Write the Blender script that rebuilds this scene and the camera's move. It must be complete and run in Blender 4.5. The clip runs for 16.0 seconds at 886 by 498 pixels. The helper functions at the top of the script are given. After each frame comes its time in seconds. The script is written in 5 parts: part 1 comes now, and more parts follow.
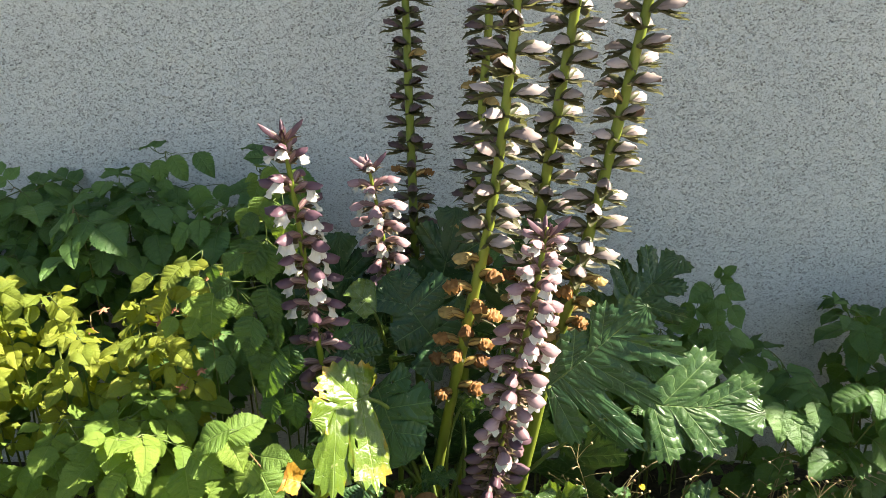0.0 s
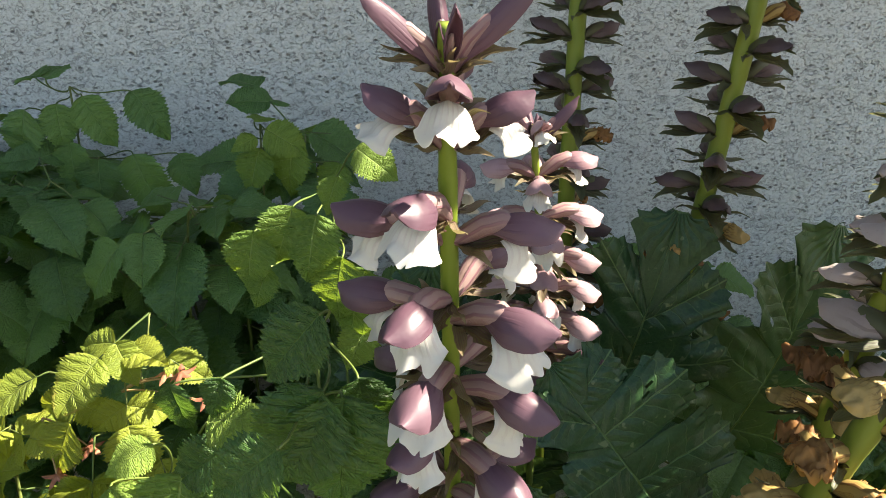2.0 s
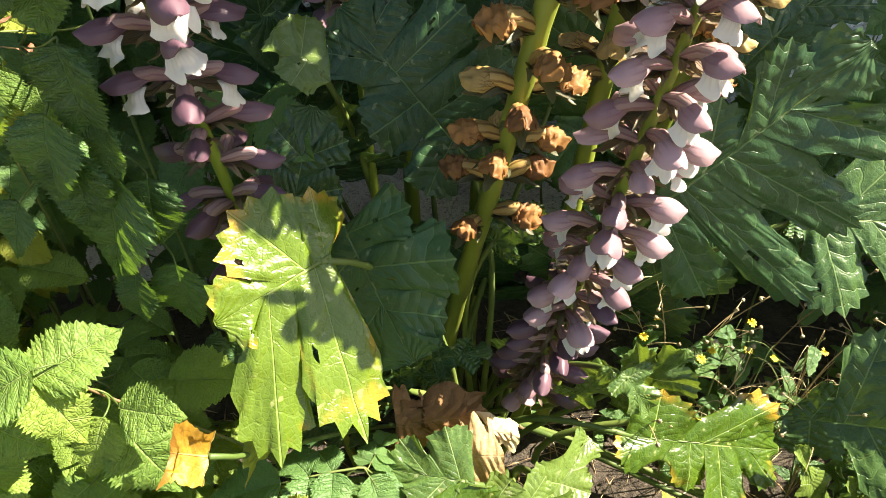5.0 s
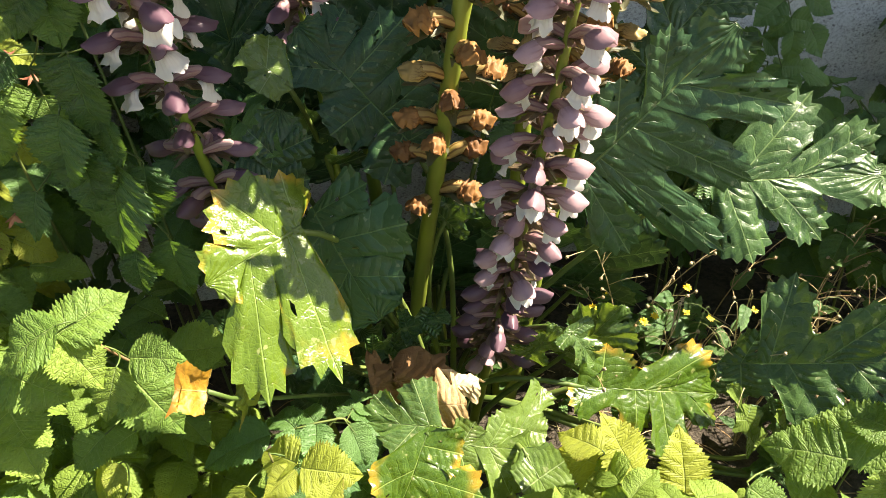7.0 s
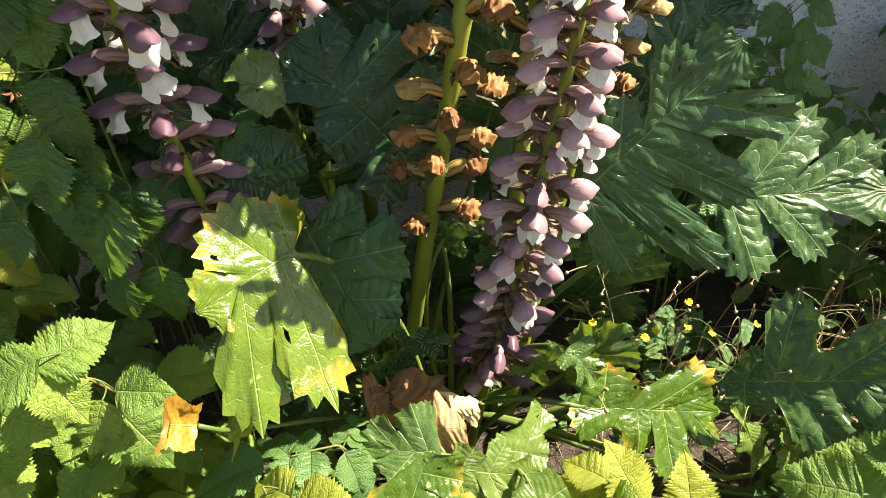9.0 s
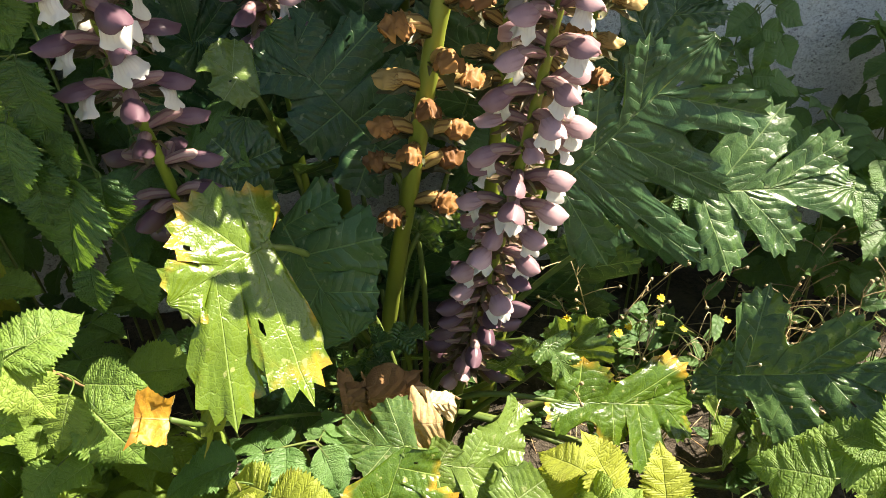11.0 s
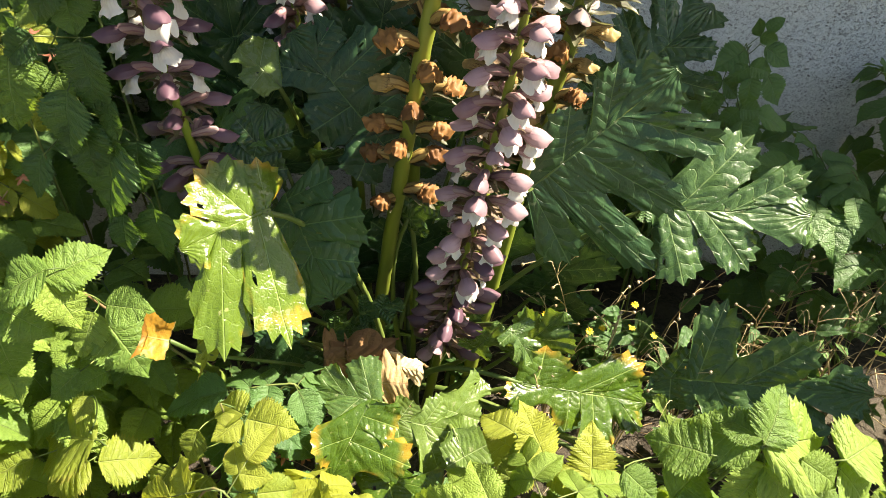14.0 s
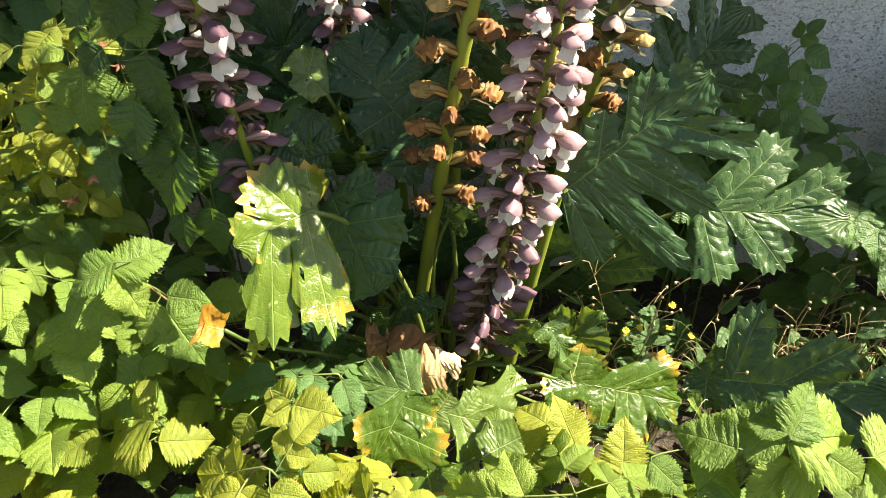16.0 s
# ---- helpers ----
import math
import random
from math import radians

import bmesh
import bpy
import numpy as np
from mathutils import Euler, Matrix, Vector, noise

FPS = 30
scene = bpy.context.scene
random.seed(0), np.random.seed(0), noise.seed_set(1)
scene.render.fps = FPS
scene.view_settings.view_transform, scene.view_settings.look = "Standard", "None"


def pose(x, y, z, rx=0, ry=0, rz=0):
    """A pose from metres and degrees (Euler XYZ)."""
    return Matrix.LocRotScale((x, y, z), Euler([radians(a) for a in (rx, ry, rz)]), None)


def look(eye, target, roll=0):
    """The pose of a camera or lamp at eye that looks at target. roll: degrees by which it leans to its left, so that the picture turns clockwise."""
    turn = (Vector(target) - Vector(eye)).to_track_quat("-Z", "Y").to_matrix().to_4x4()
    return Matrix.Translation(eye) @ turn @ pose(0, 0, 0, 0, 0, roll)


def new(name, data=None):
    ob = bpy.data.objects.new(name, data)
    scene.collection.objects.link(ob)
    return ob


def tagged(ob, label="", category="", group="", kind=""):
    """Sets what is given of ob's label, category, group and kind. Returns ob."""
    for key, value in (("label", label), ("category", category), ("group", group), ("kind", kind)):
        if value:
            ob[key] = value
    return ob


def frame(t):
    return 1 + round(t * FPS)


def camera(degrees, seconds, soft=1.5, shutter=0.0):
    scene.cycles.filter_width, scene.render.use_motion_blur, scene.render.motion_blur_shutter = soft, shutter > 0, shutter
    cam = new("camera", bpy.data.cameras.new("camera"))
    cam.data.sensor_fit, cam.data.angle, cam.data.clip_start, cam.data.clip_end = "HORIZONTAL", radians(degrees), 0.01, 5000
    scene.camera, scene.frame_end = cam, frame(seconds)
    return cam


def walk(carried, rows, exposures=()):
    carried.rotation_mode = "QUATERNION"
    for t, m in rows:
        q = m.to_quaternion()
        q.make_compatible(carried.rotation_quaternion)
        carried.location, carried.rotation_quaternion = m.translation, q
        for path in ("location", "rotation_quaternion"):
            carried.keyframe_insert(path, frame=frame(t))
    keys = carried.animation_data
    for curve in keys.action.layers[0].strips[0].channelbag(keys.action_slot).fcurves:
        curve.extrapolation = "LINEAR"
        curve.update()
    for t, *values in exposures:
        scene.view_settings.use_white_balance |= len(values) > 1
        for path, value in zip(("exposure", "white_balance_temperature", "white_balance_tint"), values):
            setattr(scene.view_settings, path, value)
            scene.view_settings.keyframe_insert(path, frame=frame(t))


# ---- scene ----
cam = camera(66.4, 16.0, 0.75)
METRES, EYE, TILT, LEAN, TURN = 1.4, 1.0, -15.0, 0.0, 0.0
ROWS = [
    (0.0, 0.0, 0.0, 0.0, 0.0, 0.0, 0.0),
    (0.5, -0.0644, 0.1938, 0.0421, 3.24, -1.03, 0.69),
    (1.0, -0.1246, 0.3552, 0.0609, 3.49, -6.16, -1.08),
    (1.5, -0.1596, 0.4509, 0.0602, -1.66, -7.87, 0.08),
    (2.0, -0.1599, 0.4719, 0.0735, -3.18, -5.52, -0.15),
    (2.5, -0.1531, 0.4677, 0.0741, -2.48, -6.31, 0.18),
    (3.0, -0.1463, 0.4502, 0.0546, -1.66, -8.8, -0.12),
    (3.5, -0.1306, 0.4314, 0.0257, -1.55, -13.86, 0.39),
    (4.0, -0.0995, 0.415, 0.0179, -2.91, -16.87, 1.74),
    (4.5, -0.0623, 0.406, -0.0072, -5.0, -20.82, 1.97),
    (5.0, -0.0346, 0.3912, -0.0222, -3.4, -21.48, 2.27),
    (7.5, -0.0237, 0.3008, -0.0465, -6.97, -17.96, 6.4),
    (8.0, -0.0266, 0.3147, -0.0451, -7.57, -18.84, 6.25),
    (8.5, -0.029, 0.3205, -0.0383, -7.78, -18.32, 6.25),
    (9.0, -0.0246, 0.3262, -0.0348, -6.91, -18.36, 5.7),
    (11.5, -0.0304, 0.3249, -0.0448, -9.57, -17.91, 4.89),
    (12.0, -0.026, 0.3142, -0.0383, -9.08, -17.04, 5.04),
    (12.5, -0.0263, 0.2948, -0.0376, -8.52, -15.98, 4.2),
    (13.0, -0.019, 0.2693, -0.0305, -6.42, -15.87, 3.91),
    (13.5, -0.0093, 0.2678, -0.0429, -4.45, -18.08, 1.03),
    (14.0, 0.0162, 0.2442, -0.0381, -3.72, -17.51, 0.48),
    (14.5, 0.0246, 0.2341, -0.0398, -2.71, -17.94, 1.71),
    (15.0, 0.0262, 0.2337, -0.0406, -1.6, -18.05, 1.63),
    (15.5, 0.0332, 0.2281, -0.0384, -1.74, -18.23, 1.91),
    (16.0, 0.022, 0.2197, -0.0339, 0.1, -17.27, 1.23),
]
EXPOSURES = [(0.0, 2.20, 7200, 6), (2.5, 2.37, 7250, 6), (4.2, 2.43, 7350, 8), (5.5, 2.22, 7400, 9), (7.5, 2.14, 7450, 9), (16.0, 2.09, 7500, 9)]
walk(cam, [(t, pose(0, 0, EYE, TILT, LEAN, TURN) @ pose(METRES * x, METRES * y, METRES * z, 90 + pitch, roll, yaw)) for t, x, y, z, yaw, pitch, roll in ROWS], EXPOSURES)

SUN, SKY = 5.0, 0.055

# ---- daylight: the sun stands high to the side; an added slab keeps the wall in shade ----
SUN_TO = Vector((0.69, 0.005, 0.72)).normalized()
world = bpy.data.worlds.new("sky")
scene.world = world
world.use_nodes = True
wn = world.node_tree.nodes
sky = wn.new("ShaderNodeTexSky")
sky.sky_type = "NISHITA"
sky.sun_disc = False
sky.sun_elevation = math.asin(SUN_TO.z)
sky.sun_rotation = math.atan2(SUN_TO.x, SUN_TO.y)
wn["Background"].inputs["Strength"].default_value = SKY
world.node_tree.links.new(sky.outputs[0], wn["Background"].inputs["Color"])
sun_data = bpy.data.lights.new("sun", "SUN")
sun_data.energy, sun_data.angle, sun_data.color = SUN, radians(0.53), (1.0, 0.95, 0.86)
sun = new("sun", sun_data)
sun.matrix_world = look(SUN_TO * 20, (0, 0, 0))


# ---- materials ----
class Nodes:
    """A short way to write node trees."""

    def __init__(self, name):
        self.mat = bpy.data.materials.new(name)
        self.mat.use_nodes = True
        self.tree = self.mat.node_tree
        self.bsdf = self.tree.nodes["Principled BSDF"]
        self.out = self.tree.nodes["Material Output"]

    def add(self, kind, ins=None, **attrs):
        n = self.tree.nodes.new("ShaderNode" + kind)
        if "operation" in attrs:
            n.operation = attrs["operation"]
        if "data_type" in attrs:
            n.data_type, n.blend_type = attrs["data_type"], attrs["blend_type"]
        if "interpolation_type" in attrs:
            n.interpolation_type = attrs["interpolation_type"]
        if "feature" in attrs:
            n.feature = attrs["feature"]
        for k, v in (ins or {}).items():
            self.put(n.inputs[k], v)
        return n

    def put(self, socket, v):
        if isinstance(v, bpy.types.NodeSocket):
            self.tree.links.new(v, socket)
        elif isinstance(v, bpy.types.Node):
            self.tree.links.new(v.outputs[0], socket)
        else:
            socket.default_value = v

    def math(self, op, a, b=0.0, c=0.0, clamp=False):
        n = self.add("Math", {0: a, 1: b, 2: c}, operation=op)
        n.use_clamp = clamp
        return n.outputs[0]

    def noise(self, scale, detail=4.0, rough=0.55, vec=None, distortion=0.0):
        n = self.add("TexNoise", {"Scale": scale, "Detail": detail, "Roughness": rough, "Distortion": distortion})
        self.put(n.inputs["Vector"], vec if vec is not None else self.coord())
        return n.outputs["Fac"]

    def coord(self):
        return self.add("TexCoord").outputs["Object"]

    def ramp(self, fac, *stops):
        n = self.add("ValToRGB", {"Fac": fac})
        e = n.color_ramp.elements
        while len(e) < len(stops):
            e.new(0.5)
        for el, (p, c) in zip(e, stops):
            el.position, el.color = p, (*c, 1) if len(c) == 3 else c
        return n.outputs["Color"]

    def mix(self, fac, a, b, blend="MIX"):
        n = self.add("Mix", data_type="RGBA", blend_type=blend)
        self.put(n.inputs[0], fac)
        for k, v in ((6, a), (7, b)):
            self.put(n.inputs[k], (*v, 1) if isinstance(v, tuple) and len(v) == 3 else v)
        return n.outputs[2]

    def step(self, v, lo, hi):
        n = self.add("MapRange", {"Value": v, "From Min": lo, "From Max": hi}, interpolation_type="SMOOTHSTEP")
        return n.outputs[0]

    def bump(self, height, strength=0.5, distance=0.002):
        n = self.add("Bump", {"Height": height, "Strength": strength, "Distance": distance})
        self.put(self.bsdf.inputs["Normal"], n.outputs[0])
        return n.outputs[0]

    def sheet(self, colour, through_colour, share, rough, spec=0.5, normal=None):
        """A thin sheet that lets part of the light through."""
        self.put(self.bsdf.inputs["Base Color"], colour)
        self.put(self.bsdf.inputs["Roughness"], rough)
        self.bsdf.inputs["Specular IOR Level"].default_value = spec
        tr = self.add("BsdfTranslucent", {"Color": through_colour})
        if normal is not None:
            self.put(tr.inputs["Normal"], normal)
        m = self.add("MixShader", {0: share, 1: self.bsdf.outputs[0], 2: tr.outputs[0]})
        self.tree.links.new(m.outputs[0], self.out.inputs["Surface"])
        return self.mat


def leaf_material(name, deep, fresh, vein, glow, share=0.4, rough=0.4, spec=0.5, side=6.0, relief=0.0012, spots=None, tip=None, show=0.9, wide=0.036, fine_veins=1.0, crinkle=0.12):
    """Leaf with lateral veins along UV x = 0, finer veins off them, and the midrib at UV y = 0."""
    n = Nodes(name)
    uv = n.add("UVMap").outputs[0]
    sep = n.add("SeparateXYZ", {0: uv})
    lat = n.math("ABSOLUTE", sep.outputs[0])
    v = sep.outputs[1]
    big = n.noise(14.0, 3.0)
    fine = n.noise(260.0, 3.0, 0.6)
    rnd = n.add("ObjectInfo").outputs["Random"]
    tone = n.math("ADD", n.math("MULTIPLY", big, 0.7), n.math("MULTIPLY", rnd, 0.5))
    base = n.mix(n.step(tone, 0.3, 0.95), deep, fresh)
    base = n.mix(n.math("MULTIPLY", n.step(fine, 0.35, 0.75), 0.25), base, tuple(min(1, c * 1.5) for c in fresh))
    taper = n.math("MULTIPLY_ADD", v, -0.65, 1.0)
    main = n.math("SUBTRACT", 1.0, n.step(n.math("DIVIDE", lat, taper), wide * 0.55, wide))
    rib = n.math("SUBTRACT", 1.0, n.step(v, wide * 0.2, wide * 0.6))
    bent = n.math("MULTIPLY_ADD", n.noise(38.0, 2.0), 1.1, -0.55)
    chev = n.math("FRACT", n.math("ADD", n.math("ADD", n.math("MULTIPLY", v, side), n.math("MULTIPLY", lat, -2.1)), bent))
    chev = n.math("ABSOLUTE", n.math("SUBTRACT", chev, 0.5))
    inner = n.math("SUBTRACT", 1.0, n.step(lat, 0.45, 0.9))
    small = n.math("MULTIPLY", n.math("SUBTRACT", 1.0, n.step(chev, 0.02, 0.06)), inner)
    net = n.add("TexVoronoi", {"Scale": 210.0, "Vector": n.coord()}, feature="DISTANCE_TO_EDGE").outputs["Distance"]
    mesh_line = n.math("SUBTRACT", 1.0, n.step(net, 0.02, 0.16))
    veins = n.math("MAXIMUM", n.math("MAXIMUM", main, rib), n.math("MULTIPLY", small, 0.42 * fine_veins))
    col = n.mix(n.math("MULTIPLY", n.math("MAXIMUM", veins, n.math("MULTIPLY", mesh_line, 0.06 + 0.3 * crinkle)), show), base, vein)
    if tip:
        far = n.math("MULTIPLY", n.step(v, 0.76, 1.0), n.step(n.noise(16.0, 4.0), 0.48, 0.62))
        col = n.mix(far, col, tip)
    if spots:
        s = n.step(n.noise(90.0, 2.0), 0.66, 0.72)
        col = n.mix(s, col, spots)
    cell = n.add("TexVoronoi", {"Scale": 420.0, "Vector": n.coord()}, feature="F1").outputs["Distance"]
    quilt = n.math("MULTIPLY", n.step(chev, 0.0, 0.5), inner)
    h = n.math("ADD", n.math("MULTIPLY", veins, -1.1), n.math("ADD", n.math("MULTIPLY", fine, 0.1 + 0.2 * crinkle), n.math("MULTIPLY", cell, -crinkle)))
    h = n.math("ADD", h, n.math("ADD", n.math("MULTIPLY", quilt, 0.8 * fine_veins), n.math("MULTIPLY", mesh_line, -0.7 * crinkle)))
    nor = n.bump(h, 0.7, relief)
    back = n.mix(0.65, col, glow)
    gloss = n.math("ADD", rough - 0.08, n.math("MULTIPLY", n.noise(60.0, 3.0), 0.2))
    return n.sheet(col, back, share, gloss, spec, nor)


def petal_material(name, a, b, streak, glow, share=0.35, rough=0.5, freq=9.0, amount=0.5):
    """Hoods, lips and bracts: streaks run from base to tip."""
    n = Nodes(name)
    sep = n.add("SeparateXYZ", {0: n.add("UVMap").outputs[0]})
    rnd = n.add("ObjectInfo").outputs["Random"]
    base = n.mix(n.math("ADD", n.math("MULTIPLY", rnd, 0.6), n.math("MULTIPLY", n.noise(70.0, 3.0), 0.4)), a, b)
    wob = n.noise(120.0, 2.0)
    st = n.math("SINE", n.math("ADD", n.math("MULTIPLY", sep.outputs[0], freq * 3.14), n.math("MULTIPLY", wob, 2.0)))
    fade = n.math("SUBTRACT", 1.0, n.step(sep.outputs[1], 0.35, 0.85))
    st = n.math("MULTIPLY", n.math("MULTIPLY", n.step(st, 0.2, 0.9), fade), amount)
    col = n.mix(st, base, streak)
    speck = n.step(n.noise(700.0, 2.0), 0.6, 0.75)
    col = n.mix(n.math("MULTIPLY", speck, 0.2), col, streak)
    nor = n.bump(n.math("ADD", st, n.math("MULTIPLY", wob, 0.7)), 0.5, 0.0008)
    return n.sheet(col, n.mix(0.5, col, glow), share, rough, 0.4, nor)


def plain_material(name, a, b, scale=80.0, rough=0.6, bump=0.5, distance=0.001, c=None, spec=0.4, stretch=(1, 1, 1)):
    n = Nodes(name)
    mp = n.add("Mapping", {"Vector": n.coord(), "Scale": stretch}).outputs[0]
    f = n.noise(scale, 5.0, 0.6, mp)
    g = n.noise(scale * 0.13, 3.0, 0.5, mp)
    rnd = n.add("ObjectInfo").outputs["Random"]
    tone = n.math("ADD", n.math("MULTIPLY", f, 0.6), n.math("ADD", n.math("MULTIPLY", g, 0.4), n.math("MULTIPLY_ADD", rnd, 0.3, -0.15)))
    col = n.mix(n.step(tone, 0.3, 0.7), a, b)
    if c:
        col = n.mix(n.step(g, 0.52, 0.66), col, c)
    n.put(n.bsdf.inputs["Base Color"], col)
    n.bsdf.inputs["Roughness"].default_value = rough
    n.bsdf.inputs["Specular IOR Level"].default_value = spec
    n.bump(f, bump, distance)
    return n.mat


def stucco():
    """Rough-cast render: fine worm-like grain, small dark pits, faint large stains."""
    n = Nodes("stucco")
    co = n.coord()
    mp = n.add("Mapping", {"Vector": co, "Scale": (1, 1, 1.35), "Rotation": (0, 0.5, 0)}).outputs[0]
    grain = n.noise(210.0, 5.0, 0.7, mp, 0.6)
    worm = n.noise(120.0, 3.0, 0.55, mp, 1.6)
    lump = n.noise(60.0, 4.0, 0.6, mp, 0.3)
    cells = n.add("TexVoronoi", {"Scale": 105.0, "Vector": n.add("Mapping", {"Vector": co, "Scale": (1, 1, 1.6), "Rotation": (0, 0.9, 0)}).outputs[0], "Randomness": 1.0}, feature="F1")
    pick = n.add("SeparateColor", {0: cells.outputs["Color"]}).outputs[0]
    pit = n.math("MULTIPLY", n.math("SUBTRACT", 1.0, n.step(cells.outputs["Distance"], 0.12, 0.36)), n.step(pick, 0.62, 0.76))
    hollow = n.step(worm, 0.45, 0.36)
    big = n.noise(1.6, 4.0, 0.55)
    col = n.mix(n.step(big, 0.3, 0.7), (0.63, 0.655, 0.655), (0.71, 0.725, 0.715))
    col = n.mix(n.math("MULTIPLY", n.step(grain, 0.54, 0.36), 0.5), col, (0.30, 0.30, 0.285))
    col = n.mix(n.math("MULTIPLY", hollow, 0.5), col, (0.24, 0.24, 0.225))
    col = n.mix(n.math("MULTIPLY", pit, 0.7), col, (0.16, 0.15, 0.135))
    n.put(n.bsdf.inputs["Base Color"], col)
    n.bsdf.inputs["Roughness"].default_value = 0.92
    n.bsdf.inputs["Specular IOR Level"].default_value = 0.2
    h = n.math("ADD", n.math("MULTIPLY", grain, 0.6), n.math("ADD", n.math("MULTIPLY", lump, 0.6), n.math("ADD", n.math("MULTIPLY", pit, -0.6), n.math("MULTIPLY", hollow, -0.5))))
    n.bump(h, 1.0, 0.006)
    return n.mat


def soil():
    n = Nodes("soil")
    a, b, c = n.noise(9.0, 6.0), n.noise(90.0, 6.0, 0.7), n.noise(420.0, 3.0)
    col = n.mix(n.step(b, 0.35, 0.7), (0.035, 0.026, 0.018), (0.10, 0.078, 0.055))
    col = n.mix(n.math("MULTIPLY", n.step(a, 0.5, 0.65), 0.5), col, (0.12, 0.10, 0.065))
    y = n.math("ADD", n.add("SeparateXYZ", {0: n.coord()}).outputs[1], n.math("MULTIPLY", a, 0.25))
    # Unseen ground before the bed: a made-up paler tone that bounces light.
    path = n.mix(n.step(b, 0.3, 0.7), (0.12, 0.105, 0.085), (0.23, 0.20, 0.155))
    col = n.mix(n.step(y, 0.55, 0.68), path, col)
    n.put(n.bsdf.inputs["Base Color"], col)
    n.bsdf.inputs["Roughness"].default_value = 0.95
    n.bump(n.math("ADD", b, n.math("MULTIPLY", c, 0.4)), 1.0, 0.01)
    return n.mat


M_WALL, M_SOIL = stucco(), soil()
M_ACANTHUS = leaf_material("acanthus_leaf", (0.018, 0.050, 0.018), (0.062, 0.118, 0.026), (0.20, 0.29, 0.11), (0.20, 0.33, 0.03), 0.12, 0.27, 0.42, 5.0, 0.0017, (0.16, 0.20, 0.09), show=0.65)
# Darker leaf copy: the shade on the rear leaves is put into its colour.
M_ACANTHUS_SHADED = leaf_material("shaded_acanthus_leaf", (0.010, 0.036, 0.018), (0.036, 0.082, 0.026), (0.13, 0.21, 0.08), (0.14, 0.24, 0.03), 0.08, 0.30, 0.32, 5.0, 0.0011, (0.12, 0.16, 0.08), show=0.7)
M_ACANTHUS_FRESH = leaf_material("fresh_acanthus_leaf", (0.050, 0.103, 0.026), (0.130, 0.19, 0.036), (0.28, 0.36, 0.15), (0.32, 0.45, 0.03), 0.24, 0.25, 0.6, 5.0, 0.0015, (0.2, 0.24, 0.1), fine_veins=0.28)
M_ACANTHUS_PALE = leaf_material("acanthus_leaf_yellowing", (0.034, 0.076, 0.008), (0.090, 0.142, 0.012), (0.21, 0.29, 0.07), (0.40, 0.52, 0.04), 0.2, 0.22, 0.55, 5.0, 0.0019, (0.22, 0.25, 0.08), (0.42, 0.24, 0.03), fine_veins=0.32)
M_YELLOW = leaf_material("yellow_leaf", (0.40, 0.19, 0.02), (0.58, 0.36, 0.04), (0.6, 0.5, 0.2), (0.75, 0.5, 0.05), 0.4, 0.45, 0.4, 5.0, 0.001, (0.25, 0.12, 0.03), (0.3, 0.12, 0.02), 0.5, 0.05, 0.2)
M_RUBUS = leaf_material("raspberry_leaf", (0.044, 0.110, 0.034), (0.118, 0.222, 0.058), (0.19, 0.29, 0.12), (0.24, 0.40, 0.03), 0.36, 0.42, 0.45, 4.0, 0.0020, show=0.6, wide=0.06, fine_veins=0.35, crinkle=0.3)
# Deep green of the front canes, with shade put into the colour too.
M_RUBUS_DEEP = leaf_material("deep_shaded_raspberry_leaf", (0.022, 0.062, 0.014), (0.062, 0.128, 0.026), (0.12, 0.20, 0.06), (0.20, 0.36, 0.03), 0.34, 0.40, 0.45, 4.0, 0.0020, show=0.6, wide=0.06, fine_veins=0.35, crinkle=0.3)
M_RUBUS_FRESH = leaf_material("fresh_raspberry_leaf", (0.084, 0.158, 0.030), (0.20, 0.282, 0.047), (0.28, 0.36, 0.12), (0.36, 0.50, 0.03), 0.36, 0.5, 0.3, 4.0, 0.0024, show=0.6, wide=0.07, fine_veins=0.25, crinkle=0.3)
M_RUBUS_LIME = leaf_material("lime_raspberry_leaf", (0.15, 0.205, 0.03), (0.30, 0.325, 0.042), (0.34, 0.39, 0.12), (0.55, 0.58, 0.04), 0.42, 0.5, 0.35, 4.0, 0.0022, None, (0.34, 0.25, 0.06), 0.6, 0.07, 0.3, crinkle=0.2)
M_DRY = leaf_material("dry_leaf", (0.36, 0.21, 0.09), (0.76, 0.58, 0.34), (0.5, 0.36, 0.2), (0.6, 0.35, 0.12), 0.3, 0.7, 0.2, 5.0, 0.0014)
M_DRY_DARK = leaf_material("dead_leaf", (0.10, 0.045, 0.02), (0.26, 0.14, 0.06), (0.3, 0.18, 0.08), (0.4, 0.2, 0.07), 0.2, 0.7, 0.2, 5.0, 0.004)
M_STEM = plain_material("green_stem", (0.14, 0.19, 0.02), (0.22, 0.26, 0.035), 60.0, 0.45, 0.3, 0.001, (0.12, 0.15, 0.02), 0.4, (1, 1, 0.15))
M_PETIOLE = plain_material("leaf_stalk_green", (0.06, 0.10, 0.02), (0.12, 0.16, 0.035), 70.0, 0.5, 0.3, 0.001)
M_CANE = plain_material("cane_stem", (0.07, 0.11, 0.03), (0.15, 0.17, 0.05), 90.0, 0.55, 0.3, 0.0006, (0.22, 0.13, 0.07), 0.3, (1, 1, 0.2))
M_TWIG = plain_material("woody_twig", (0.22, 0.12, 0.06), (0.42, 0.28, 0.15), 90.0, 0.7, 0.5, 0.0006)
M_STRAW = plain_material("straw", (0.24, 0.17, 0.08), (0.45, 0.36, 0.2), 120.0, 0.7, 0.3, 0.0005)
M_HOOD = petal_material("mauve_hood", (0.070, 0.032, 0.050), (0.160, 0.090, 0.116), (0.085, 0.036, 0.055), (0.55, 0.36, 0.42), 0.13, 0.42, 7.0, 0.4)
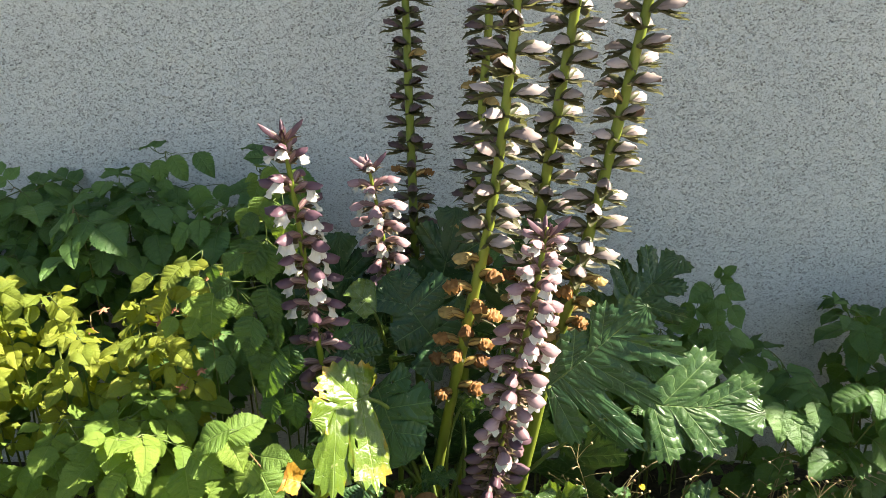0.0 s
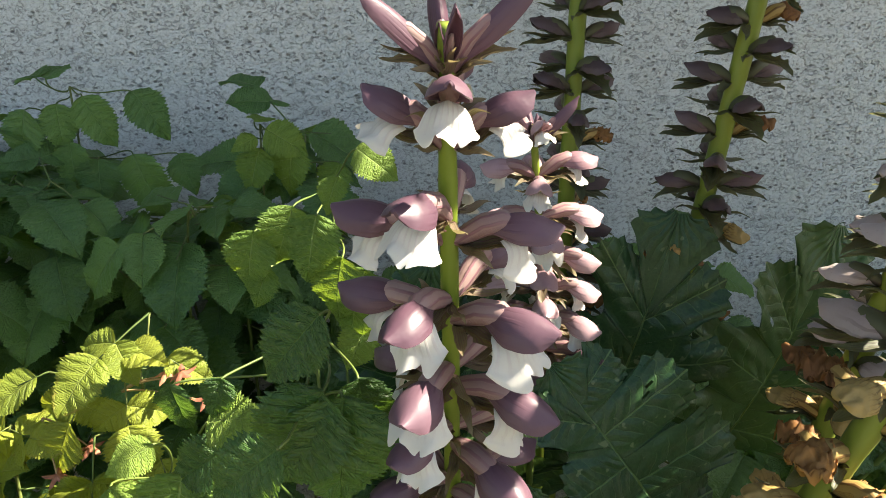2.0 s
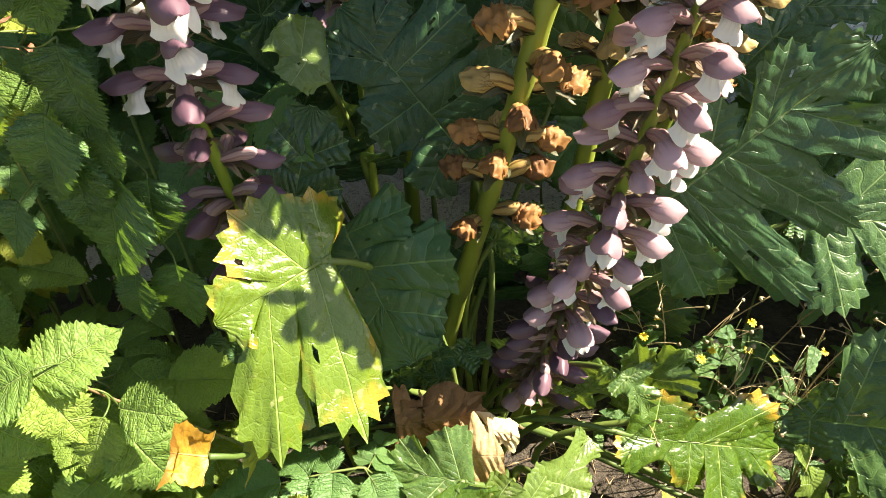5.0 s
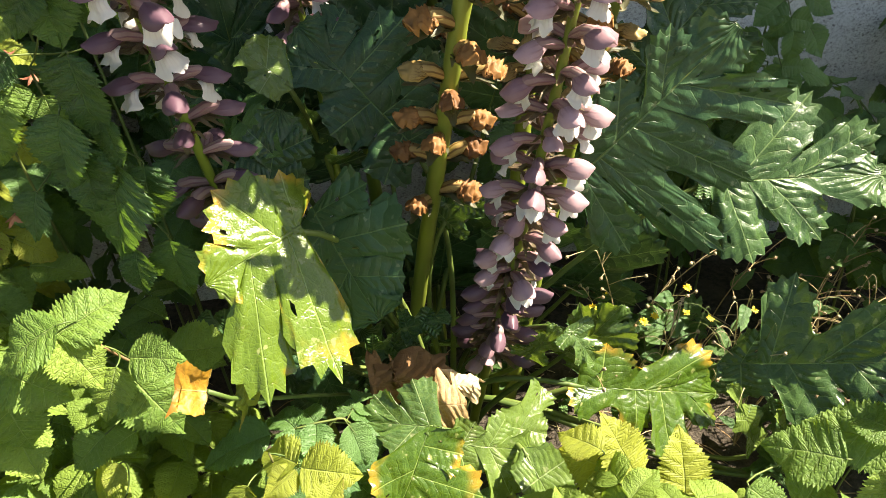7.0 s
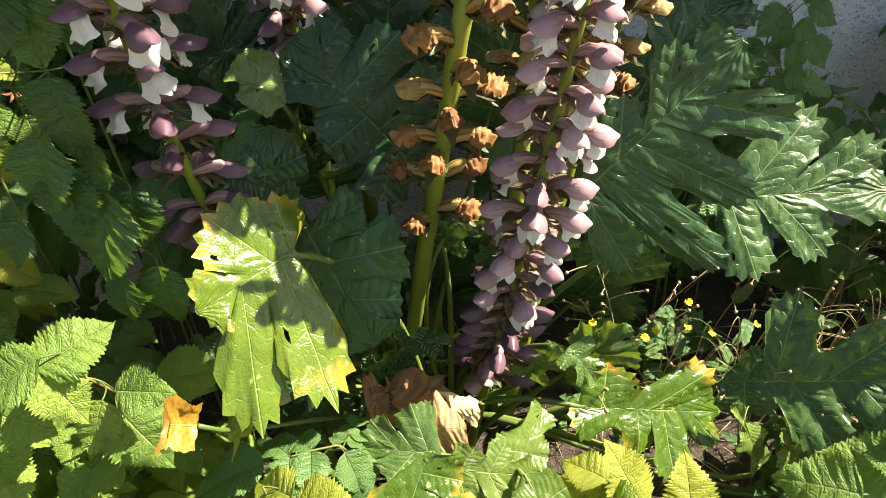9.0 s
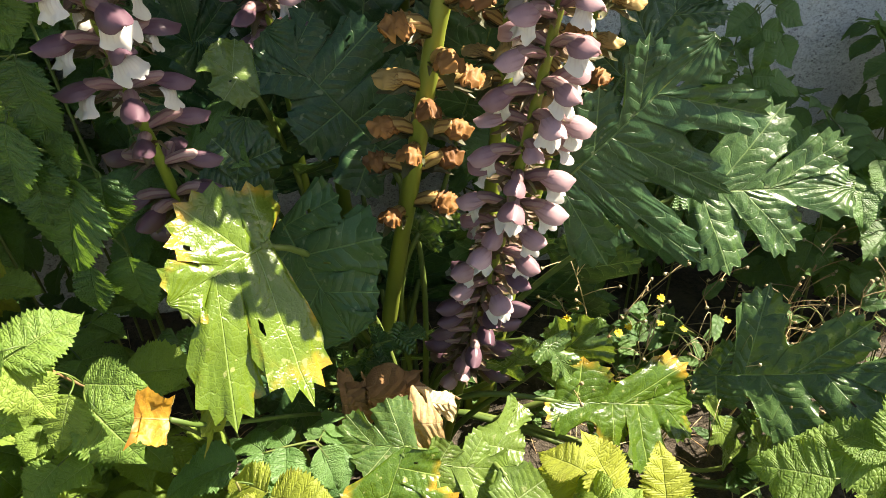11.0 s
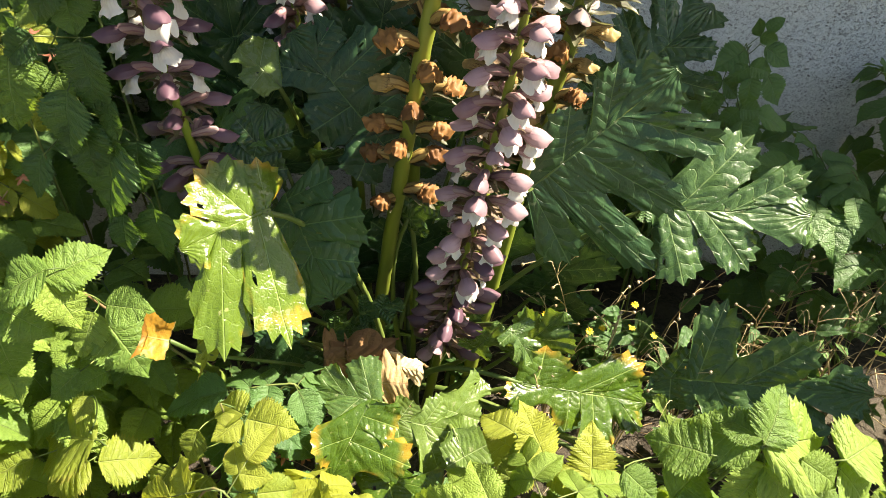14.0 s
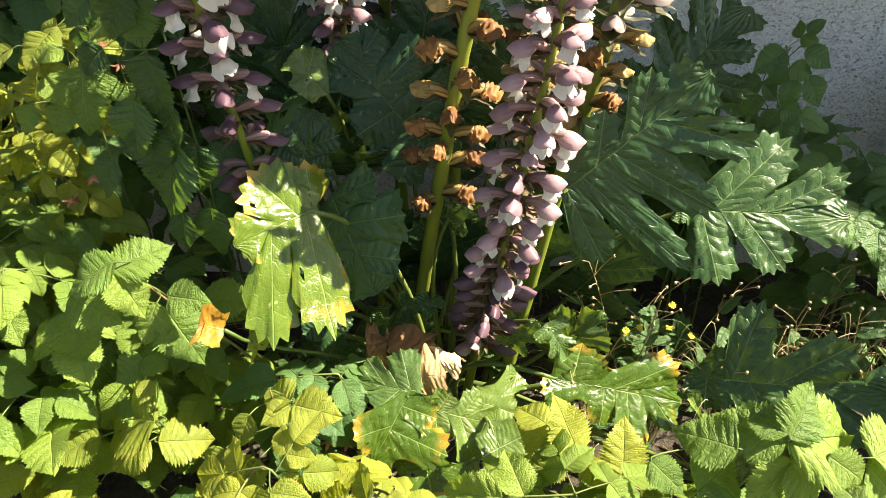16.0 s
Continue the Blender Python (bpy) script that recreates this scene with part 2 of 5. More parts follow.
# Paler hood copy: sunlight on the pink spikes is put into its colour.
M_HOOD_SUNLIT = petal_material("sunlit_hood", (0.15, 0.068, 0.090), (0.58, 0.39, 0.41), (0.15, 0.06, 0.09), (0.75, 0.5, 0.55), 0.18, 0.42, 7.0, 0.4)
M_NECK = petal_material("striped_neck", (0.22, 0.125, 0.13), (0.38, 0.26, 0.24), (0.20, 0.08, 0.11), (0.6, 0.45, 0.35), 0.2, 0.5, 14.0, 0.8)
M_LIP = petal_material("white_lip", (0.74, 0.71, 0.66), (0.80, 0.78, 0.74), (0.62, 0.50, 0.52), (0.85, 0.80, 0.74), 0.38, 0.55, 9.0, 0.3)
M_BRACT = petal_material("striped_bract", (0.14, 0.13, 0.06), (0.22, 0.16, 0.10), (0.16, 0.065, 0.085), (0.40, 0.33, 0.12), 0.3, 0.5, 6.0, 0.8)
# Two hood copies: sunlight is put into this colour, shade into the next.
M_SEED_HOOD = petal_material("sunlit_faded_hood", (0.17, 0.118, 0.116), (0.58, 0.48, 0.45), (0.12, 0.08, 0.075), (0.62, 0.48, 0.42), 0.16, 0.36, 6.0, 0.5)
M_SEED_HOOD_SHADED = petal_material("shaded_seed_hood", (0.055, 0.036, 0.036), (0.16, 0.095, 0.095), (0.06, 0.04, 0.035), (0.4, 0.28, 0.2), 0.14, 0.4, 6.0, 0.5)
M_SEED_BRACT = petal_material("green_bract", (0.07, 0.085, 0.04), (0.13, 0.125, 0.07), (0.08, 0.05, 0.05), (0.36, 0.36, 0.10), 0.3, 0.45, 6.0, 0.7)
M_DRY_HOOD = petal_material("withered_hood", (0.15, 0.060, 0.020), (0.44, 0.215, 0.06), (0.12, 0.045, 0.018), (0.6, 0.34, 0.10), 0.3, 0.6, 8.0, 0.7)
M_DRY_BRACT = petal_material("pale_striped_calyx", (0.30, 0.20, 0.06), (0.48, 0.33, 0.12), (0.12, 0.05, 0.015), (0.62, 0.5, 0.2), 0.22, 0.55, 13.0, 0.9)
M_BLOSSOM = plain_material("yellow_blossom", (0.75, 0.50, 0.02), (0.85, 0.62, 0.04), 200.0, 0.6)
M_FLUFF = plain_material("pale_seed_head", (0.30, 0.21, 0.11), (0.52, 0.43, 0.28), 200.0, 0.8)
M_BERRY = plain_material("dried_berry_calyx", (0.22, 0.07, 0.04), (0.40, 0.17, 0.10), 200.0, 0.7)


# ---- mesh helpers ----
def mesh_of(name, verts, faces, mats, uvs=None, slots=None, smooth=True):
    me = bpy.data.meshes.new(name)
    me.from_pydata([tuple(v) for v in verts], [], faces)
    for m in mats if isinstance(mats, (list, tuple)) else [mats]:
        me.materials.append(m)
    if uvs is not None:
        layer = me.uv_layers.new(name="UVMap")
        loops = np.empty(len(me.loops), dtype=np.int32)
        me.loops.foreach_get("vertex_index", loops)
        layer.data.foreach_set("uv", np.asarray(uvs, dtype=np.float32)[loops].ravel())
    if slots is not None:
        me.polygons.foreach_set("material_index", np.asarray(slots, dtype=np.int32))
    me.polygons.foreach_set("use_smooth", np.full(len(me.polygons), smooth))
    me.update()
    return me


def child(name, me, parent, m=None, label=""):
    ob = new(name, me)
    ob.parent = parent
    if m is not None:
        ob.matrix_basis = m
    return tagged(ob, label)


def thing(name, place, label, category, group="", kind=""):
    ob = new(name)
    ob.empty_display_size = 0.05
    ob.location = place
    return tagged(ob, label, category, group, kind)


class Sheet:
    """Collects patches of one mesh."""

    def __init__(self):
        self.v, self.f, self.uv, self.s = [], [], [], []

    def grid(self, pts, uvs, slot=0, skip=()):
        """pts: an array rows x cols x 3."""
        r, c = pts.shape[:2]
        o = len(self.v)
        self.v += [tuple(p) for p in pts.reshape(-1, 3)]
        self.uv += [tuple(p) for p in uvs.reshape(-1, 2)]
        for i in range(r - 1):
            for j in range(c - 1):
                if (i, j) in skip:
                    continue
                a = o + i * c + j
                self.f.append((a, a + 1, a + c + 1, a + c))
                self.s.append(slot)

    def tube(self, pts, radii, sides=7, slot=0, cap=True):
        pts = [Vector(p) for p in pts]
        o, up = len(self.v), Vector((0.31, 0.77, 0.55))
        for i, p in enumerate(pts):
            d = (pts[min(i + 1, len(pts) - 1)] - pts[max(i - 1, 0)]).normalized()
            a = d.cross(up).normalized()
            b = d.cross(a)
            for k in range(sides):
                w = 2 * math.pi * k / sides
                self.v.append(tuple(p + radii[i] * (math.cos(w) * a + math.sin(w) * b)))
                self.uv.append((k / sides, i / len(pts)))
        for i in range(len(pts) - 1):
            for k in range(sides):
                q = o + i * sides
                self.f.append((q + k, q + (k + 1) % sides, q + sides + (k + 1) % sides, q + sides + k))
                self.s.append(slot)
        if cap:
            q = o + (len(pts) - 1) * sides
            self.f.append(tuple(q + k for k in range(sides)))
            self.s.append(slot)

    def done(self, name, mats, smooth=True):
        return mesh_of(name, self.v, self.f, mats, self.uv, self.s, smooth)

    def moved(self, start, m):
        """Moves all points from index start on by the matrix m."""
        for i in range(start, len(self.v)):
            self.v[i] = tuple(m @ Vector(self.v[i]))


def bezier(a, b, c, d, n):
    a, b, c, d = Vector(a), Vector(b), Vector(c), Vector(d)
    out = []
    for i in range(n + 1):
        t = i / n
        out.append(a * (1 - t) ** 3 + b * 3 * t * (1 - t) ** 2 + c * 3 * t * t * (1 - t) + d * t**3)
    return out


def rnd_noise(x, y, z=0.0):
    return noise.noise(Vector((x, y, z)))


# ---- leaf blades: midrib along +y from the origin, upper face +z ----
# half the margin of one lobe, from its tip to the sinus: along the vein, across it, and whether it is a spine
MARGIN = [(1.05, 0.0, 1), (0.94, 0.09, 0), (0.985, 0.21, 1), (0.89, 0.25, 0), (0.88, 0.39, 1), (0.77, 0.355, 0), (0.68, 0.43, 1), (0.56, 0.36, 0), (0.38, 0.30, 0)]


def lobed_blade(sh, seed, length, width, pairs=3, depth=0.55, arch=0.5, fold=0.25, ripple=0.03, slot=0):
    """A bear's-breech blade with even pairs of lobes swept forward from the midrib."""
    rng = random.Random(seed)
    env = {1: [0.9], 2: [0.92, 0.88], 3: [0.85, 1.0, 0.80], 4: [0.8, 1.0, 0.92, 0.7]}[pairs]
    gap = 0.70 * length / pairs
    sides = []
    for side in (-1, 1):
        lobes = []
        for k in range(pairs):
            phi = radians(84 - 36 * (k / max(1, pairs - 1)) + rng.uniform(-5, 5))
            reach = 0.5 * width * env[k] * rng.uniform(0.92, 1.12)
            r = gap * (k + 0.40 + rng.uniform(-0.06, 0.06))
            lobes.append((r, reach * math.sin(phi), r + reach * math.cos(phi), gap * 0.46 * rng.uniform(0.95, 1.12)))
        sides.append(lobes)
    shaped_blade(sh, seed, length, sides[0], sides[1], 0.155 * width, depth, arch, (fold, fold), ripple, slot)


def shaped_blade(sh, seed, length, left, right, end_half, depth=0.55, arch=0.3, folds=(0.1, 0.1), ripple=0.006, slot=0, per=32, cols=10, holes=2):
    """A bear's-breech blade from its lobes: each leaves the midrib at a height, and has its tip out and ahead, and a half width.
    The margin carries spiny teeth; the blade sinks along the veins and swells between them."""
    start, rng = len(sh.v), random.Random(seed)
    width = min(0.13, max(0.05, max(l[1] for l in left + right) * 1.6))
    for side, lobes, fold in ((-1, left, folds[0]), (1, right, folds[1])):
        veins = []
        for r, out, ahead, half in lobes:
            dx, dy = out, ahead - r
            veins.append((r, math.atan2(dx, dy), math.hypot(dx, dy) / (1 + 0.097 * depth), half * 0.74))
        pairs = len(veins)
        veins.append((0.62 * length, radians(2), 0.38 * length / (1 + 0.097 * depth), end_half))

        def spot(k, lat):
            """The margin of lobe k: lat -1 is the sinus before it, 0 its tip, 1 the sinus after it."""
            r, phi, reach, half = veins[k]
            x = abs(lat) * (len(MARGIN) - 1)
            i = min(int(x), len(MARGIN) - 2)
            f = x - i
            f = f * f if MARGIN[i + 1][2] else 1 - (1 - f) ** 2 if MARGIN[i][2] else f
            la = MARGIN[i][0] + f * (MARGIN[i + 1][0] - MARGIN[i][0])
            lb = MARGIN[i][1] + f * (MARGIN[i + 1][1] - MARGIN[i][1])
            bite = 1 + 0.10 * math.sin(7.0 * i + 3.1 * k + seed + side)
            a = reach * (1 - (1 - la) * bite * depth / 0.62)
            b = half * lb / 0.36 * (1 if lat < 0 else -1)
            return np.array((a * math.sin(phi) + b * math.cos(phi), r + a * math.cos(phi) - b * math.sin(phi)))

        marks = [(k, -1 + i / per) for k in range(pairs + 1) for i in range(2 * per if k < pairs else per + 1)]
        heel = np.array((0.004, 0.0))
        rim = np.zeros((len(marks), 2))
        roots = np.zeros(len(marks))
        for i, (k, lat) in enumerate(marks):
            o = spot(k, lat)
            blend = max(0.0, (abs(lat) - 0.72) / 0.28) ** 1.5
            if lat < 0:
                near = 0.5 * (spot(k - 1, 1.0) + spot(k, -1.0)) if k else heel
            else:
                near = 0.5 * (spot(k, 1.0) + spot(k + 1, -1.0)) if k < pairs else o
            rim[i] = o * (1 - blend) + near * blend * np.array((0.88, 1.0))
            before = 0.5 * (veins[k - 1][0] + veins[k][0]) if k else 0.0
            if k < pairs:
                after = 0.5 * (veins[k][0] + veins[k + 1][0])
                roots[i] = veins[k][0] + (lat * (veins[k][0] - before) if lat < 0 else lat * (after - veins[k][0]))
            else:
                roots[i] = before + (1 + lat) * (0.985 * length - before)
        rim[:, 0] = np.maximum(rim[:, 0], 0.0005)
        reach = per // 3
        padded = np.concatenate([np.repeat(rim[:1], reach, 0), rim, np.repeat(rim[-1:], reach, 0)])
        calm = np.stack([np.convolve(padded[:, c], np.ones(2 * reach + 1) / (2 * reach + 1), "valid") for c in (0, 1)], 1)
        pts, uvs = np.zeros((len(marks), cols + 1, 3)), np.zeros((len(marks), cols + 1, 2))
        for i, (k, lat) in enumerate(marks):
            t = abs(lat)
            for j in range(cols + 1):
                v = (j / cols) ** 0.9
                edge = v**5
                ox, oy = calm[i] * (1 - edge) + rim[i] * edge
                x = side * v * ox
                y = roots[i] + v * (oy - roots[i])
                puff = math.sin(math.pi * min(1.0, t * 1.1)) * math.sin(math.pi * min(1.0, 0.08 + v * 0.9))
                z = 0.045 * min(0.045, veins[k][3]) * (puff - 0.4 * v) - 0.10 * x * x / (width + abs(x))
                z += ripple * v * v * (math.sin(2.2 * t + 2.1 * k + seed + side) + 0.25 * math.sin(9.5 * lat + seed))
                z += 0.035 * width * rnd_noise(x * 30 + seed, y * 30, 0.3) * (0.25 + v) + 0.012 * width * rnd_noise(x * 110 + seed, y * 110, 0.9)
                pts[i, j] = (x * math.cos(fold), y, z + abs(x) * math.sin(fold))
                uvs[i, j] = (lat, v)
        gone = set()
        for _ in range(holes):
            i, j, wide = rng.randrange(4, len(marks) - 6), rng.randrange(2, cols - 2), rng.randrange(2, 5)
            gone |= {(q, j if side > 0 else cols - 1 - j) for q in range(i, i + wide)}
        if side < 0:
            pts, uvs = pts[:, ::-1], uvs[:, ::-1]
        sh.grid(pts, uvs, slot, gone)
    bend_points(sh, start, length, arch)


def bend_points(sh, start, length, arch):
    """Bends everything from index start on downwards along +y, by arch radians over the length."""
    if abs(arch) < 1e-4:
        return
    r = length / arch
    for i in range(start, len(sh.v)):
        x, y, z = sh.v[i]
        a = y / r
        sh.v[i] = (x, (r + z) * math.sin(a), (r + z) * math.cos(a) - r)


def serrate_blade(sh, seed, length, width, veins=7, arch=0.5, fold=0.3, pleat=0.02, slot=0, rows=56, cols=4):
    """An egg-shaped leaflet with a double-toothed margin and pleats between the side veins."""
    rng = random.Random(seed)
    start = len(sh.v)
    wave = rng.uniform(0, 6)
    for side in (-1, 1):
        pts, uvs = np.zeros((rows + 1, cols + 1, 3)), np.zeros((rows + 1, cols + 1, 2))
        for i in range(rows + 1):
            u = i / rows
            env = 2.9 * u**0.56 * (1 - u) ** 1.1
            tooth = (u * veins * 2.6) % 1.0
            w = width * 0.53 * env * (1 + 0.20 * (tooth - 0.5) + 0.07 * ((u * veins) % 1.0 - 0.5))
            lat = ((u * veins) % 1.0) * 2 - 1
            root = 0.95 * u**1.45
            for j in range(cols + 1):
                v = j / cols
                x, y = side * v * w, length * (root + (u - root) * v)
                z = pleat * width * (1 - abs(lat) ** 1.5) * math.sin(math.pi * min(1, v * 0.95 + 0.02)) * 2.2
                z += 0.03 * width * rnd_noise(x * 90 + seed, y * 90, 0.7) + fold * abs(x) * (1 - 0.9 * abs(x) / width) + 0.06 * width * v * v * math.sin(u * 9 + wave + side)
                pts[i, j] = (x, y, z)
                uvs[i, j] = (-(abs(lat) - 1), v)
        if side < 0:
            pts, uvs = pts[:, ::-1], uvs[:, ::-1]
        sh.grid(pts, uvs, slot)
    bend_points(sh, start, length, arch)


def frame_of(base, along, normal):
    """A pose with +y along a direction and +z near a normal."""
    y = Vector(along).normalized()
    x = y.cross(Vector(normal)).normalized()
    z = x.cross(y)
    m = Matrix((x, y, z)).transposed().to_4x4()
    m.translation = Vector(base)
    return m


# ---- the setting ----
WALL_Y, WALL_TOP, SHADE_SLAB_OUT = 1.58, 2.4, 0.37


def build_wall():
    sh = Sheet()
    xs = np.linspace(-9, 9, 61)
    zs = np.linspace(-0.15, WALL_TOP, 25)
    for y, flip in ((WALL_Y, False), (WALL_Y + 0.3, True)):
        pts = np.array([[(x, y + (0.004 * rnd_noise(x * 1.3, z * 1.3, 2.0) if not flip else 0), z) for z in zs] for x in (xs[::-1] if flip else xs)])
        sh.grid(pts[:, ::-1] if not flip else pts[:, ::-1], np.zeros((*pts.shape[:2], 2)))
    top = np.array([[(x, y, WALL_TOP) for y in (WALL_Y, WALL_Y + 0.3)] for x in xs])
    sh.grid(top, np.zeros((*top.shape[:2], 2)))
    ob = new("wall_north", sh.done("wall_north", M_WALL))
    tagged(ob, "pale grey rough-cast stucco garden wall in shade", "wall", kind="structure")


def build_shade_slab():
    """A plain slab above the wall, unseen, added to block the sun."""
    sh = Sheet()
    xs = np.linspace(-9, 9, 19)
    out, back = WALL_Y - SHADE_SLAB_OUT, WALL_Y + 0.3
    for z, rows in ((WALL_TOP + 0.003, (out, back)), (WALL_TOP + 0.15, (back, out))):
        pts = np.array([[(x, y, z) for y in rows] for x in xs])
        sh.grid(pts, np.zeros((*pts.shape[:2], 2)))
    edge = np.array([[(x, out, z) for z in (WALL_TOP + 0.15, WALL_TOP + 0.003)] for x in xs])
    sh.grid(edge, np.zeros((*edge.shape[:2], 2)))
    tagged(new("roof_eave", sh.done("roof_eave", M_WALL, False)), "pale plain slab over the wall, added to shade it", "eave", kind="structure")


def ground_z(x, y):
    return 0.02 * rnd_noise(x * 2.1, y * 2.1) + 0.008 * rnd_noise(x * 11, y * 11, 4)


def build_ground():
    side = [-400, -120, -40, -15, -6, -3] + list(np.linspace(-2, 2, 81)) + [3, 6, 15, 40, 120, 400]
    pts = np.array([[(x, y + 1, ground_z(x, y + 1) if abs(x) < 6 and abs(y) < 6 else 0.0) for y in side] for x in side])
    sh = Sheet()
    sh.grid(pts[::-1], np.zeros((*pts.shape[:2], 2)))
    tagged(new("ground", sh.done("ground", M_SOIL)), "dark dry garden soil and unseen grey-brown ground added to bounce light", "ground", kind="structure")


build_wall()
build_shade_slab()
build_ground()


# ---- flowers: +y away from the stalk, +z up ----
def hood_mesh(name, mat, length, width, rise, droop, seed, crumple=0.0, start=0.0, rows=12, cols=8):
    """A spoon-shaped hood with a rim of real thickness."""
    out = []
    for skin in (0.0, 0.0012):
        pts, uvs = np.zeros((rows + 1, cols + 1, 3)), np.zeros((rows + 1, cols + 1, 2))
        for i in range(rows + 1):
            s = i / rows
            ease = min(1.0, max(0.0, (s - 0.05) / 0.5))
            w = width * (0.26 + 0.74 * ease * ease * (3 - 2 * ease)) * (math.sqrt(max(0.05, 1 - ((s - 0.62) / 0.39) ** 2)) if s > 0.62 else 1.0)
            y = start + length * (s * (1 - 0.1 * droop * s))
            z = 0.2 * start + rise * length * math.sin(math.pi * 0.62 * s) - droop * length * s**2.6
            for j in range(cols + 1):
                a = (2 * j / cols - 1)
                ang = a * radians(88)
                r = max(w * 0.5 - skin, 0.0003)
                n = crumple * (0.0045 * rnd_noise(s * 9 + seed * 7, a * 3, seed) + 0.003 * rnd_noise(s * 22, a * 9, seed + 3))
                keel = 0.12 * w * (1 - abs(a)) ** 2
                pts[i, j] = (r * math.sin(ang) * (1.0 + 0.12 * crumple * rnd_noise(s * 14, a * 6, seed)), y + n + (0.06 * length * (1 - a * a) * (s > 0.93)), z - skin - r * 0.95 * (1 - math.cos(ang)) + keel + n)
                uvs[i, j] = (a, s)
        out.append((pts, uvs))
    sh = Sheet()
    (po, uo), (pi, ui) = out
    sh.grid(po, uo)
    sh.grid(pi[:, ::-1], ui[:, ::-1])
    for rim in (0, cols):
        strip = np.stack([po[:, rim], pi[:, rim]], 1)
        sh.grid(strip if rim else strip[:, ::-1], np.stack([uo[:, rim], ui[:, rim]], 1))
    tip = np.stack([po[rows], pi[rows]], 0)
    sh.grid(tip, np.stack([uo[rows], ui[rows]], 0))
    return sh.done(name, mat)


def lip_mesh(name, mat, length, width, hang, seed):
    """The white lip: a broad fan of three lobes that hangs below the hood."""
    rng = random.Random(seed)
    rows, cols = 10, 24
    pts, uvs = np.zeros((rows + 1, cols + 1, 3)), np.zeros((rows + 1, cols + 1, 2))
    ph = rng.uniform(0, 6)
    for i in range(rows + 1):
        s = i / rows
        for j in range(cols + 1):
            a = 2 * j / cols - 1
            lobes = abs(math.cos(a * math.pi * 1.5)) ** 0.4
            cut = 0.20 * (1 - lobes) * max(0, s - 0.5) / 0.5 + 0.16 * abs(a) ** 3 * s
            d = length * s * (1 - cut)
            spread = width * (0.30 + 0.70 * min(1, s * 1.25) ** 0.7) * 0.5
            ang = 0.25 + (hang - 0.25) * min(1.0, s * 1.7)
            y = 0.024 + d * math.cos(ang) + 0.004 * (1 - a * a)
            z = -0.004 - d * math.sin(ang)
            y -= 0.30 * spread * a * a
            y += 0.0022 * math.sin(a * 6 + ph) * s * s
            z += 0.0022 * math.cos(a * 7 + ph) * s
            pts[i, j] = (spread * a, y, z)
            uvs[i, j] = (a, s)
    sh = Sheet()
    sh.grid(pts, uvs)
    low = pts.copy()
    low[:, :, 1] -= 0.0008
    sh.grid(low[:, ::-1], uvs[:, ::-1])
    return sh.done(name, mat)


def bract_mesh(name, mats, length, width, seed, lower=1.0, spread=1.0, neck=1.0):
    """The calyx tube, the spiny bract under it, two narrow side bracts and the lower calyx lobe."""
    rng = random.Random(seed)
    sh = Sheet()
    sh.tube([(0, 0, 0), (0, 0.008, 0.002), (0, 0.017, 0.004), (0, 0.026, 0.003), (0, 0.033, 0.0)], [0.003, 0.0046 * neck, 0.0054 * neck, 0.0054 * neck, 0.002], 12, 1)
    for part_no, (az, el, ln, wd) in enumerate(((0, -0.35, length * lower, width), (0.85 * spread, 0.05, length * 0.85, width * 0.42), (-0.85 * spread, 0.05, length * 0.85, width * 0.42), (0, -0.08, length * 1.02, width * 0.75))):
        start = len(sh.v)
        rows, cols = 14, 4
        pts, uvs = np.zeros((rows + 1, cols + 1, 3)), np.zeros((rows + 1, cols + 1, 2))
        for i in range(rows + 1):
            s = i / rows
            w = wd * (math.sin(math.pi * min(1.0, 0.15 + 0.85 * s)) ** 0.8 + 0.02) * (1 + (0.45 if part_no == 0 else 0.12) * ((i % 3) == 1))
            for j in range(cols + 1):
                a = 2 * j / cols - 1
                pts[i, j] = (0.5 * w * a, ln * s - 0.1 * w * abs(a), 0.25 * w * a * a - 0.16 * ln * s * s + 0.0015 * math.sin(s * 8 + seed))
                uvs[i, j] = (a, s * 0.75)
        sh.grid(pts, uvs)
        sh.moved(start, Matrix.Translation((0, 0.002, -0.003)) @ Matrix.Rotation(az, 4, "Z") @ Matrix.Rotation(el + rng.uniform(-0.1, 0.1), 4, "X"))
    return sh.done(name, mats)


